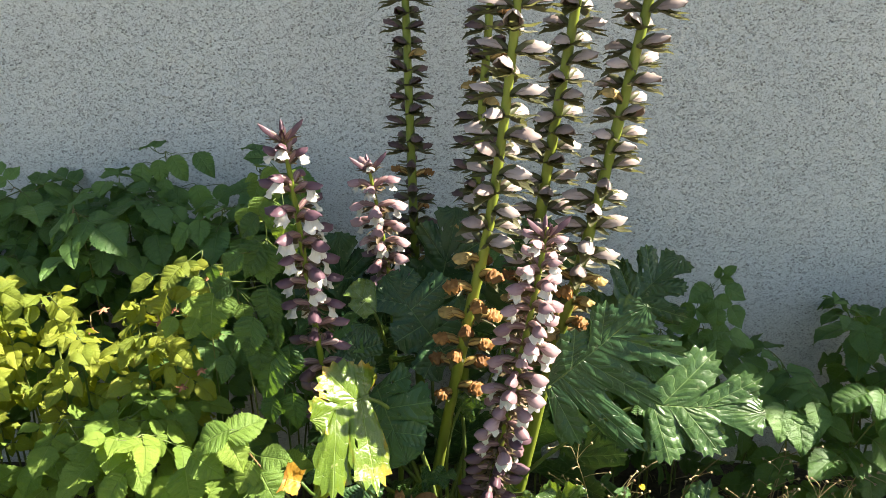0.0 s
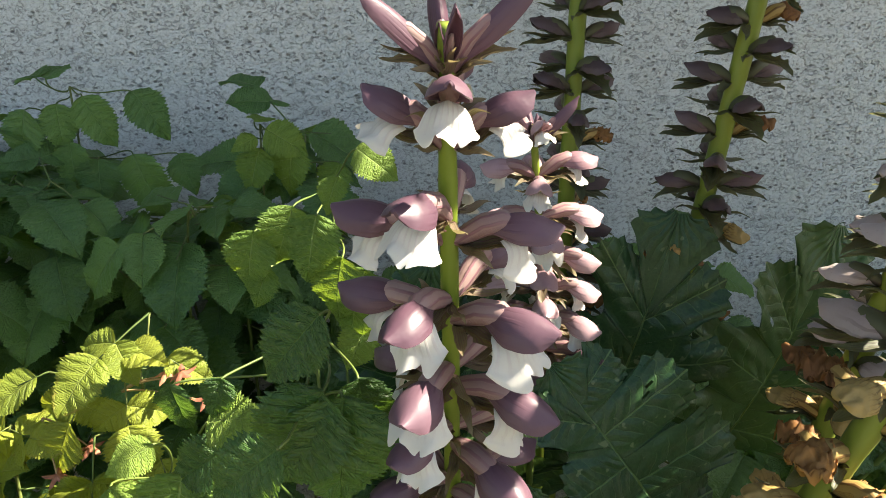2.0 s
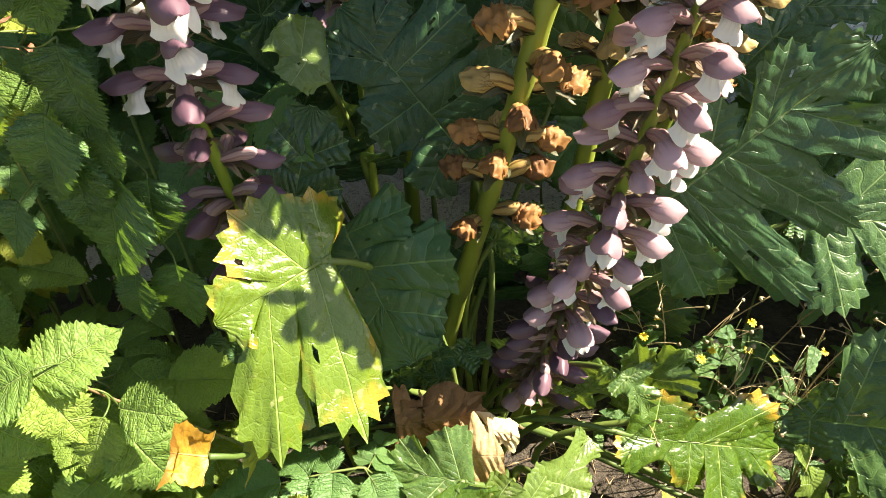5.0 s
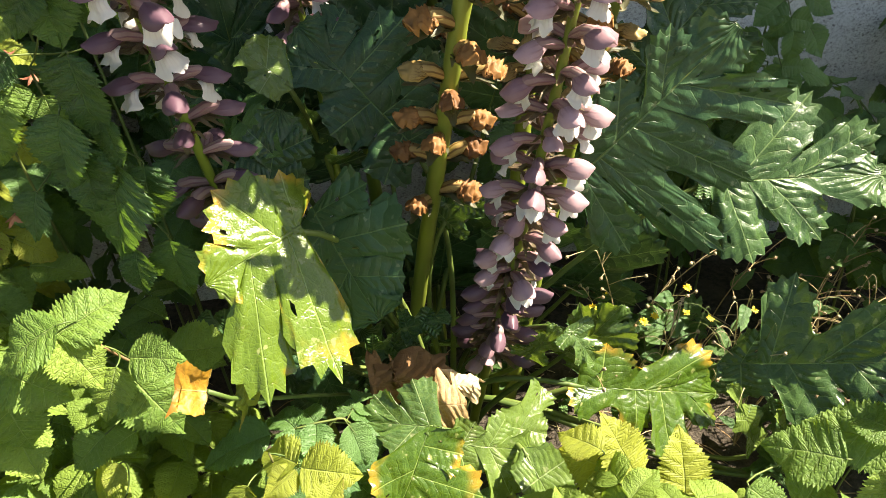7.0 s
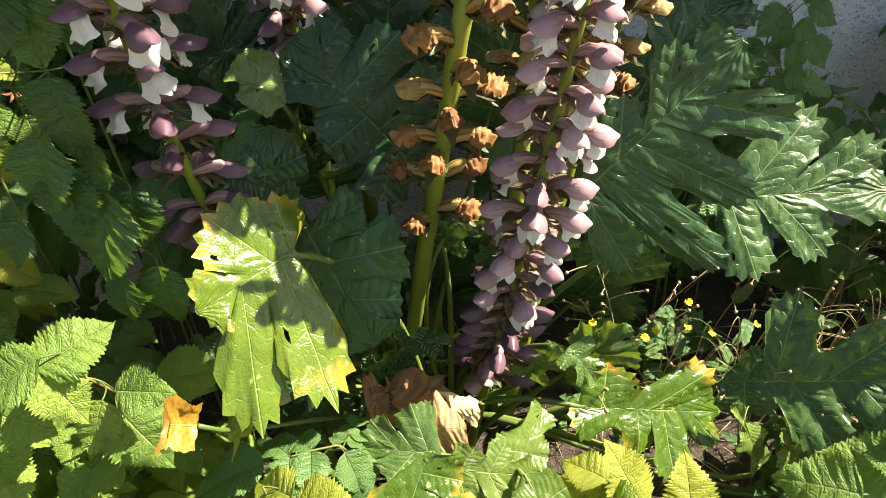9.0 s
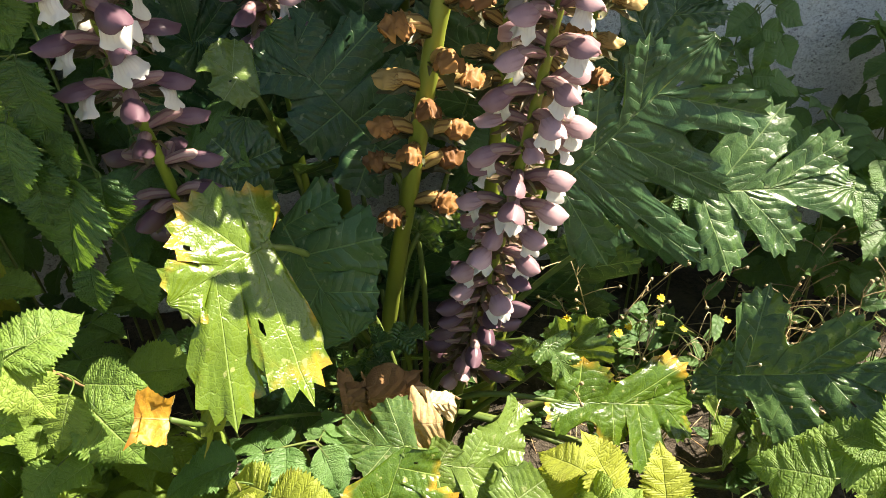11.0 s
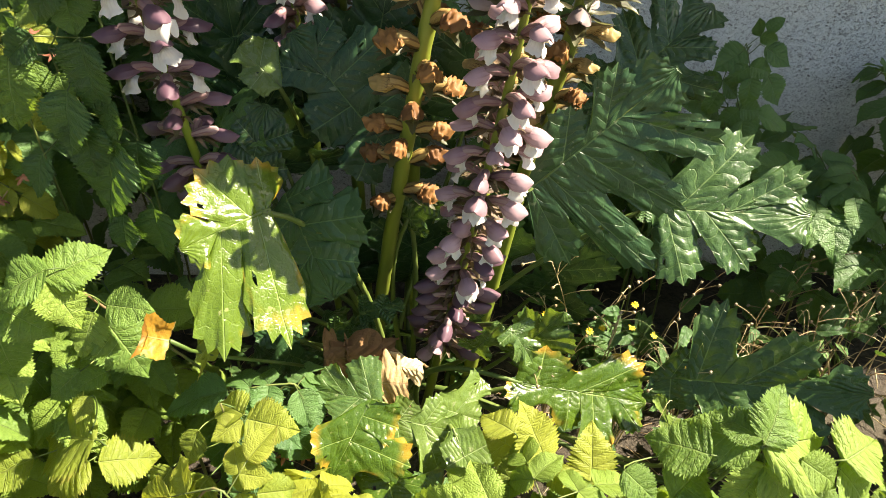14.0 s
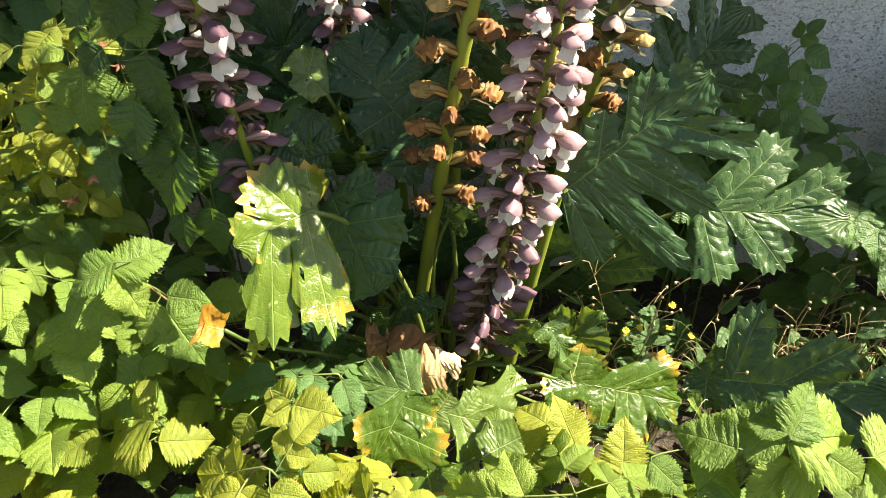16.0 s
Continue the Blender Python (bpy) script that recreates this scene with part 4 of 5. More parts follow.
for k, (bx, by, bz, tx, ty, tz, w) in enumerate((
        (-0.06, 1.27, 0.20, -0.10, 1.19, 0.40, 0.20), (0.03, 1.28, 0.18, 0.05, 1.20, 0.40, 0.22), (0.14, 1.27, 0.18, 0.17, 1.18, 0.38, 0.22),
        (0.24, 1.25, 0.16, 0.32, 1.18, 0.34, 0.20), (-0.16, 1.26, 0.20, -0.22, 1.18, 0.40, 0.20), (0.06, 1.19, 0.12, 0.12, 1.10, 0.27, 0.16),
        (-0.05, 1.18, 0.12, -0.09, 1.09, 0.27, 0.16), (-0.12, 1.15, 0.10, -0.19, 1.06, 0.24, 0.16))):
    acanthus_leaf(clump, (0.02 + 0.3 * bx, 1.2, 0.01), (bx, by, bz), (tx, ty, tz), (0.1, -0.85, 0.45), w, 60 + k, M_ACANTHUS_SHADED, 2, 0.5, 0.5, 0.2, 0.006)


# ---- raspberry canes ----
def compound_leaf(seed, size, leaflets, cane_mat, blade_mat, rows=44, cols=3):
    """Leaf stalk from the origin along +y with three or five toothed leaflets."""
    rng = random.Random(seed)
    sh = Sheet()
    stalk = size * (rng.uniform(0.5, 0.75) if leaflets > 1 else 0.15)
    sh.tube([(0, 0, 0), (0, stalk * 0.5, 0.02 * size), (0, stalk, 0), (0, stalk + size * 0.35, -0.03 * size)], [0.0013, 0.0011, 0.0009, 0.0007], 5, 1)
    sets = [(0.0, stalk + size * (0.32 if leaflets > 1 else 0.05), 1.0)]
    if leaflets >= 3:
        sets += [(1.15, stalk, 0.8), (-1.15, stalk, 0.8)]
    if leaflets >= 5:
        sets += [(1.35, stalk * 0.5, 0.68), (-1.35, stalk * 0.5, 0.68)]
    for k, (az, y, s) in enumerate(sets):
        start = len(sh.v)
        s *= rng.uniform(0.9, 1.1)
        serrate_blade(sh, seed * 7 + k, size * s, size * s * rng.uniform(0.62, 0.78), 7, rng.uniform(0.2, 0.9), rng.uniform(0.1, 0.4), 0.014, 0, rows, cols)
        m = Matrix.Translation((0, y, 0)) @ Matrix.Rotation(az + rng.uniform(-0.15, 0.15), 4, "Z") @ Matrix.Rotation(rng.uniform(-0.45, 0.05), 4, "X") @ Matrix.Rotation(rng.uniform(-0.3, 0.3), 4, "Y")
        sh.moved(start, m)
    return sh.done("leaf", [blade_mat, cane_mat])


LEAVES = {
    "green": [compound_leaf(100 + q, 0.075, (3, 3, 5, 1)[q], M_CANE, M_RUBUS) for q in range(4)],
    "fresh": [compound_leaf(110 + q, 0.070, (3, 3, 5, 3)[q], M_CANE, M_RUBUS_FRESH) for q in range(4)],
    "lime": [compound_leaf(120 + q, 0.062, (3, 3, 5, 3)[q], M_CANE, M_RUBUS_LIME) for q in range(4)],
}


def cane(name, label, base, tip, leaves, seed, kind="green", size=1.0, first=0.35, group="raspberry canes", face=(0, -0.55, 0.8), bow=0.12, loose=0.4, droop=0.7):
    """A cane from the ground to its tip, with leaves turned to the light all along the upper part."""
    rng = random.Random(seed)
    top = thing(name, base, label, "raspberry cane", group)
    b, t = Vector(base), Vector(tip)
    span = t - b
    pts = bezier((0, 0, 0), Vector((0, 0, span.z * 0.55)), span + Vector((-span.x * 0.3, -span.y * 0.3, bow * 0.6)), span, 14)
    sh = Sheet()
    sh.tube(pts, [0.0026 - 0.0015 * i / 14 for i in range(15)], 6)
    child("stem", sh.done("stem", M_CANE), top)
    for k in range(leaves):
        g = first + (1 - first) * (k + 0.5 * rng.random()) / leaves
        x = min(g, 0.999) * 14
        i = int(x)
        at = pts[i].lerp(pts[i + 1], x - i)
        az = k * 2.4 + rng.uniform(-0.5, 0.5)
        out = Vector((math.cos(az), math.sin(az) - 0.35, rng.uniform(-droop, 0.25) + 0.5 * (g > 0.92)))
        n = Vector(face) + Vector((math.cos(az), math.sin(az), 0)) * droop * 0.7 + Vector((rng.uniform(-1, 1), rng.uniform(-1, 1), rng.uniform(-0.4, 0.6))) * loose
        s = size * rng.uniform(0.75, 1.2) * (1 - 0.45 * max(0, (g - 0.85) / 0.15))
        child("leaf", LEAVES[kind][rng.randrange(4)], top, frame_of(at, out, n) @ Matrix.Diagonal((s, s, s, 1)))
    return top


def thicket(count, seed, xs, ys, heights, label, kind="green", size=1.0, leaves=9, lean=0.12, **more):
    rng = random.Random(seed)
    for k in range(count):
        x = xs[0] + (xs[1] - xs[0]) * (k + rng.random()) / count
        y = rng.uniform(*ys)
        z = rng.uniform(*heights)
        cane("raspberry_cane", label, (x, y, -0.01), (x + rng.uniform(-lean, lean), y + rng.uniform(-lean, lean) - 0.03, z), leaves, seed * 100 + k, kind, size, **more)


def sprig(label, base, tip, sets, seed, kind="green"):
    """A cane with leaves set one by one: the middle of the leaf, the way it points, its upper face, its size and its form."""
    rng = random.Random(seed)
    top = thing("raspberry_cane", base, label, "raspberry cane", "raspberry canes")
    b, span = Vector(base), Vector(tip) - Vector(base)
    pts = bezier((0, 0, 0), (0, 0, span.z * 0.5), span * 0.8, span, 14)
    sh = Sheet()
    sh.tube(pts, [0.0021 - 0.0011 * i / 14 for i in range(15)], 6)
    child("stem", sh.done("stem", M_CANE), top)
    for place, way, face, size, form in sets:
        d = Vector(way).normalized()
        at = Vector(place) - b - d * (0.045 if form == 3 else 0.085) * size
        near = min(pts, key=lambda p: (p - at).length)
        child("leaf", FINE[kind][form], top, frame_of(at, d, face) @ Matrix.Diagonal((size, size, size, 1)))
        if (near - at).length > 0.004:
            st = Sheet()
            st.tube([near.lerp(at, q / 5) + Vector((0, 0, -0.006 * math.sin(math.pi * q / 5))) for q in range(6)], [0.0008] * 6, 5)
            child("leaf_stalk", st.done("leaf_stalk", M_CANE), top)
    return top


def leafy_cane(label, foot, top, kind, seed, face, leaflets):
    """A cane with single leaflets set one by one, each by its base and its tip."""
    rng = random.Random(seed)
    made = thing("raspberry_cane", foot, label, "raspberry cane", "raspberry canes")
    b, span = Vector(foot), Vector(top) - Vector(foot)
    pts = bezier((0, 0, 0), (0, 0, span.z * 0.5), span * 0.8, span, 14)
    sh = Sheet()
    sh.tube(pts, [0.0023 - 0.0012 * i / 14 for i in range(15)], 6)
    child("stem", sh.done("stem", M_CANE), made)
    for base, tip in leaflets:
        at, way = Vector(base) - b, Vector(tip) - Vector(base)
        size = way.length / 0.06 * 1.08
        n = Vector(face) + Vector((rng.uniform(-0.3, 0.3), 0, rng.uniform(-0.25, 0.25)))
        leaf = child("leaf", BLADES[kind][rng.randrange(4)], made, frame_of(at, way, n) @ Matrix.Diagonal((size, size, size, 1)))
        near = min(pts, key=lambda p: (p - at).length)
        st = Sheet()
        bow = Vector((0, 0.018, -0.016))
        st.tube(bezier(near, near.lerp(at, 0.3) + bow, at - way * 0.3 + bow * 0.5, at + way * 0.02, 8), [0.0008] * 9, 5)
        child("leaf_stalk", st.done("leaf_stalk", M_PETIOLE), made)
    return made


FINE = {
    "green": [compound_leaf(140 + q, 0.075, (3, 3, 5, 1)[q], M_CANE, M_RUBUS, 63, 4) for q in range(4)],
    "fresh": [compound_leaf(145 + q, 0.078, (3, 3, 5, 1)[q], M_CANE, M_RUBUS_FRESH, 63, 4) for q in range(4)],
    "lime": [compound_leaf(150 + q, 0.066, (3, 3, 5, 1)[q], M_CANE, M_RUBUS_LIME, 63, 4) for q in range(4)],
}
FRONT = (-0.05, -0.75, 0.6)
def single_blade(seed, mat):
    sh = Sheet()
    rng = random.Random(seed)
    serrate_blade(sh, seed, 0.06, 0.06 * rng.uniform(0.64, 0.82), 7, rng.uniform(0.2, 0.7), rng.uniform(0.05, 0.25), 0.011, 0, 84, 6)
    return sh.done("leaf", mat)


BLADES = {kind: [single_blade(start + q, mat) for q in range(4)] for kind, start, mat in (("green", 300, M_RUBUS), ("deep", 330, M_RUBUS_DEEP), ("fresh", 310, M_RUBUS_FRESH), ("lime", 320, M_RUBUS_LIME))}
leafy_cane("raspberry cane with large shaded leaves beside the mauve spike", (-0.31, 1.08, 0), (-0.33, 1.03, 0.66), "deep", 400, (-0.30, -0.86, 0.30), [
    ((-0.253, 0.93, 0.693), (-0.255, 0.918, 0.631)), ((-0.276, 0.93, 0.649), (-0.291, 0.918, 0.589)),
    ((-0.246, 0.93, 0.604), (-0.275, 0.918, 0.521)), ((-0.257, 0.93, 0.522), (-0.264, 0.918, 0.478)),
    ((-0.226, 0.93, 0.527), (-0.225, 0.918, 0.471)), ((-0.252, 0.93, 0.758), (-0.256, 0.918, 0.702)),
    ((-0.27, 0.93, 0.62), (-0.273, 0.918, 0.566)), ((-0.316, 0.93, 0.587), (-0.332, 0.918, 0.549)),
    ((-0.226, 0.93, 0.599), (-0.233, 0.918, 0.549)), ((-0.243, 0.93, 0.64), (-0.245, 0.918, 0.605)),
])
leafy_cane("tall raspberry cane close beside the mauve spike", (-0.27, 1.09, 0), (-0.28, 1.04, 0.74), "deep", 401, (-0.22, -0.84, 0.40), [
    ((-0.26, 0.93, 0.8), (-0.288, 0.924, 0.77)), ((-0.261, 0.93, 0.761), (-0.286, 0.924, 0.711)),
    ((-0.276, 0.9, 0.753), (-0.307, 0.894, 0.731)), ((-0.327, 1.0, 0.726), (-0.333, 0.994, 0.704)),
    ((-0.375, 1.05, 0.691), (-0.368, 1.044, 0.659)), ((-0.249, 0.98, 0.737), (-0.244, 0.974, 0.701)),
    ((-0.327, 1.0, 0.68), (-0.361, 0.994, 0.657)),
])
leafy_cane("raspberry cane with half-lit leaves behind the mauve spike", (-0.26, 1.2, 0), (-0.28, 1.16, 0.8), "fresh", 402, (0.0, -0.72, 0.62), [
    ((-0.302, 1.12, 0.79), (-0.315, 1.108, 0.748)), ((-0.33, 1.12, 0.772), (-0.339, 1.108, 0.73)),
    ((-0.286, 1.12, 0.784), (-0.294, 1.108, 0.74)), ((-0.269, 1.12, 0.752), (-0.28, 1.108, 0.703)),
    ((-0.253, 1.12, 0.743), (-0.27, 1.108, 0.689)), ((-0.322, 1.12, 0.744), (-0.334, 1.108, 0.718)),
    ((-0.27, 1.12, 0.811), (-0.281, 1.108, 0.79)), ((-0.257, 1.12, 0.831), (-0.23, 1.108, 0.814)),
    ((-0.254, 1.12, 0.697), (-0.267, 1.108, 0.665)),
])
leafy_cane("shaded raspberry cane standing above its neighbours at the wall", (-0.6, 1.46, 0), (-0.585, 1.43, 0.83), "green", 403, (0.0, -0.72, 0.62), [
    ((-0.621, 1.4, 0.81), (-0.634, 1.388, 0.752)), ((-0.588, 1.4, 0.816), (-0.583, 1.388, 0.768)),
    ((-0.56, 1.4, 0.824), (-0.534, 1.388, 0.773)), ((-0.509, 1.4, 0.83), (-0.47, 1.388, 0.788)),
    ((-0.594, 1.4, 0.842), (-0.587, 1.435, 0.858)), ((-0.603, 1.4, 0.842), (-0.633, 1.435, 0.849)),
    ((-0.516, 1.4, 0.763), (-0.495, 1.388, 0.691)), ((-0.58, 1.4, 0.776), (-0.582, 1.388, 0.72)),
    ((-0.64, 1.4, 0.745), (-0.664, 1.388, 0.678)), ((-0.554, 1.4, 0.758), (-0.554, 1.388, 0.71)),
    ((-0.468, 1.4, 0.764), (-0.454, 1.388, 0.723)), ((-0.625, 1.4, 0.607), (-0.616, 1.388, 0.528)),
])
leafy_cane("slim raspberry cane with a fresh tip at the wall", (-0.4, 1.45, 0), (-0.375, 1.38, 0.8), "fresh", 404, (0.0, -0.72, 0.62), [
    ((-0.365, 1.36, 0.799), (-0.325, 1.348, 0.778)), ((-0.375, 1.36, 0.79), (-0.398, 1.348, 0.781)),
    ((-0.373, 1.36, 0.779), (-0.386, 1.348, 0.734)), ((-0.338, 1.36, 0.785), (-0.352, 1.348, 0.731)),
    ((-0.292, 1.36, 0.764), (-0.308, 1.348, 0.724)), ((-0.413, 1.36, 0.73), (-0.415, 1.348, 0.709)),
    ((-0.376, 1.36, 0.808), (-0.366, 1.395, 0.808)), ((-0.404, 1.36, 0.699), (-0.417, 1.348, 0.665)),
    ((-0.463, 1.36, 0.66), (-0.482, 1.348, 0.625)),
])
leafy_cane("raspberry cane with sunlit pleated leaves among the canes", (-0.40, 1.12, 0), (-0.385, 1.05, 0.62), "fresh", 411, (0.1, -0.65, 0.75), [
    ((-0.356, 1.0, 0.661), (-0.368, 0.985, 0.593)), ((-0.399, 1.0, 0.653), (-0.377, 0.985, 0.626)),
    ((-0.334, 1.0, 0.657), (-0.34, 0.985, 0.621)), ((-0.387, 1.0, 0.621), (-0.403, 0.985, 0.589)),
    ((-0.338, 1.0, 0.697), (-0.307, 0.985, 0.713)), ((-0.37, 1.0, 0.683), (-0.392, 0.985, 0.674)),
    ((-0.313, 1.0, 0.643), (-0.307, 0.985, 0.611)), ((-0.423, 1.0, 0.622), (-0.435, 0.985, 0.594)),
])
leafy_cane("sunlit raspberry cane with large pleated leaves", (-0.17, 1.0, 0), (-0.288, 0.852, 0.497), "fresh", 405, (0.05, -0.55, 0.82), [
    ((-0.295, 0.84, 0.516), (-0.35, 0.82, 0.501)), ((-0.302, 0.84, 0.505), (-0.255, 0.875, 0.517)),
    ((-0.3, 0.84, 0.503), (-0.273, 0.82, 0.466)), ((-0.353, 0.84, 0.477), (-0.305, 0.82, 0.459)),
    ((-0.363, 0.84, 0.457), (-0.352, 0.82, 0.399)), ((-0.268, 0.84, 0.466), (-0.284, 0.82, 0.429)),
    ((-0.259, 0.84, 0.452), (-0.227, 0.82, 0.401)), ((-0.254, 0.84, 0.474), (-0.214, 0.82, 0.484)),
    ((-0.275, 0.84, 0.392), (-0.299, 0.82, 0.391)), ((-0.3, 0.84, 0.394), (-0.332, 0.82, 0.376)),
])
leafy_cane("yellowing raspberry cane with broad leaves at the bed's edge", (-0.27, 0.9, 0), (-0.297, 0.815, 0.335), "lime", 406, (0.0, -0.6, 0.8), [
    ((-0.293, 0.81, 0.328), (-0.381, 0.845, 0.308)), ((-0.298, 0.81, 0.295), (-0.25, 0.845, 0.262)),
    ((-0.307, 0.81, 0.297), (-0.353, 0.79, 0.274)), ((-0.358, 0.81, 0.306), (-0.412, 0.79, 0.294)),
    ((-0.282, 0.81, 0.388), (-0.291, 0.79, 0.375)),
])
leafy_cane("low yellow-green raspberry cane under the yellowing leaf", (-0.17, 0.9, 0), (-0.165, 0.822, 0.36), "lime", 410, (0.05, -0.6, 0.8), [
    ((-0.188, 0.81, 0.336), (-0.203, 0.79, 0.308)), ((-0.19, 0.81, 0.265), (-0.225, 0.79, 0.232)),
    ((-0.14, 0.81, 0.355), (-0.178, 0.845, 0.342)), ((-0.139, 0.81, 0.349), (-0.09, 0.79, 0.353)),
    ((-0.143, 0.81, 0.347), (-0.169, 0.79, 0.343)), ((-0.226, 0.81, 0.282), (-0.25, 0.79, 0.258)),
])
leafy_cane("raspberry cane with broad pleated leaves before the clump", (0.36, 0.84, 0), (0.36, 0.74, 0.36), "fresh", 407, (0.15, -0.62, 0.78), [
    ((0.33, 0.7, 0.406), (0.365, 0.735, 0.438)), ((0.327, 0.7, 0.412), (0.301, 0.735, 0.417)),
    ((0.333, 0.7, 0.402), (0.422, 0.735, 0.372)), ((0.329, 0.7, 0.401), (0.275, 0.735, 0.402)),
    ((0.337, 0.7, 0.38), (0.306, 0.68, 0.332)), ((0.339, 0.7, 0.378), (0.371, 0.68, 0.327)),
    ((0.41, 0.7, 0.369), (0.455, 0.68, 0.319)), ((0.286, 0.7, 0.395), (0.241, 0.735, 0.385)),
    ((0.21, 0.7, 0.381), (0.238, 0.68, 0.362)), ((0.259, 0.7, 0.338), (0.318, 0.735, 0.351)),
    ((0.37, 0.7, 0.383), (0.405, 0.68, 0.367)), ((0.412, 0.7, 0.38), (0.474, 0.735, 0.367)),
    ((0.288, 0.7, 0.328), (0.25, 0.68, 0.325)),
])
leafy_cane("raspberry cane with crinkled yellow-green leaves before the clump", (0.15, 0.9, 0), (0.14, 0.82, 0.28), "lime", 408, (0.05, -0.65, 0.76), [
    ((0.17, 0.8, 0.276), (0.149, 0.835, 0.328)), ((0.167, 0.8, 0.274), (0.105, 0.835, 0.289)),
    ((0.157, 0.8, 0.275), (0.113, 0.78, 0.264)), ((0.224, 0.8, 0.232), (0.233, 0.835, 0.289)),
    ((0.176, 0.8, 0.266), (0.203, 0.78, 0.242)), ((0.133, 0.8, 0.323), (0.101, 0.835, 0.323)),
])

sprig("shaded raspberry cane leaning on the wall", (0.52, 1.36, 0), (0.54, 1.32, 0.55), [
    ((0.555, 1.27, 0.61), (0.3, -0.3, 0.5), FRONT, 0.45, 0),
    ((0.575, 1.27, 0.575), (0.7, -0.3, -0.3), FRONT, 0.6, 3),
    ((0.515, 1.27, 0.57), (-0.6, -0.3, -0.3), FRONT, 0.7, 3),
    ((0.54, 1.25, 0.535), (0.2, -0.3, -0.8), FRONT, 0.7, 1),
    ((0.585, 1.27, 0.525), (0.5, -0.3, -0.7), FRONT, 0.65, 3),
    ((0.495, 1.26, 0.515), (-0.3, -0.3, -0.8), FRONT, 0.7, 0),
    ((0.55, 1.26, 0.465), (0.3, -0.3, -0.8), FRONT, 0.75, 1),
    ((0.52, 1.26, 0.43), (-0.1, -0.3, -0.8), FRONT, 0.8, 0),
], 49)
sprig("lime-green raspberry cane with crinkled leaves and brown twigs", (-0.47, 1.20, 0), (-0.44, 1.16, 0.64), [
    ((-0.47, 1.13, 0.655), (-0.4, -0.4, -0.3), (0.1, -0.6, 0.8), 0.75, 1),
    ((-0.43, 1.14, 0.665), (0.4, -0.4, 0.1), (0.1, -0.6, 0.8), 0.6, 3),
    ((-0.40, 1.15, 0.645), (0.6, -0.3, -0.2), (0.1, -0.6, 0.8), 0.6, 3),
    ((-0.49, 1.12, 0.60), (-0.3, -0.4, -0.7), (0.2, -0.7, 0.7), 0.8, 0),
    ((-0.44, 1.12, 0.595), (0.1, -0.4, -0.8), (0.2, -0.7, 0.7), 0.75, 1),
    ((-0.53, 1.13, 0.64), (-0.7, -0.3, -0.2), (0.1, -0.6, 0.8), 0.7, 3),
    ((-0.41, 1.11, 0.56), (0.3, -0.4, -0.7), (0.2, -0.7, 0.7), 0.75, 3),
    ((-0.47, 1.10, 0.54), (0.0, -0.4, -0.8), (0.2, -0.7, 0.7), 0.75, 0),
], 48, "lime")

thicket(34, 3, (-1.8, -0.24), (1.36, 1.53), (0.62, 0.81), "shaded dark green raspberry cane by the wall", size=1.0, leaves=16)
thicket(15, 9, (-1.6, -0.30), (1.24, 1.36), (0.42, 0.60), "shaded green raspberry cane in the bed", size=0.95, leaves=13)
thicket(15, 4, (-1.3, -0.40), (1.06, 1.17), (0.54, 0.66), "sunlit lime-green raspberry cane", "lime", size=0.66, leaves=17, lean=0.06, loose=0.9)
thicket(22, 5, (-1.2, -0.24), (0.86, 1.05), (0.30, 0.48), "low green raspberry cane at the bed's edge", "fresh", size=0.88, leaves=13)
thicket(9, 6, (-1.1, -0.08), (0.66, 0.88), (0.20, 0.36), "low lime-green raspberry cane at the bed's edge", "lime", size=0.88, leaves=12)
thicket(8, 11, (-1.0, -0.1), (0.66, 0.88), (0.16, 0.30), "low green raspberry cane at the bed's edge", "green", size=0.85, leaves=12)
thicket(16, 7, (-0.05, 0.9), (0.62, 0.88), (0.12, 0.28), "low raspberry cane with fresh green leaves", "fresh", size=0.85, leaves=13)
thicket(16, 8, (0.48, 1.7), (1.25, 1.48), (0.34, 0.55), "shaded dark green raspberry cane by the wall", size=1.05, leaves=13, first=0.12)
thicket(8, 10, (0.14, 0.5), (1.34, 1.48), (0.4, 0.58), "shaded dark green raspberry cane by the wall", size=1.05, leaves=10)
# Added out of view, only to cast shade on the low leaf.
thicket(6, 12, (0.88, 1.2), (0.88, 1.06), (0.42, 0.56), "unseen raspberry cane added to shade the bare ground", size=1.0, leaves=14, lean=0.04)


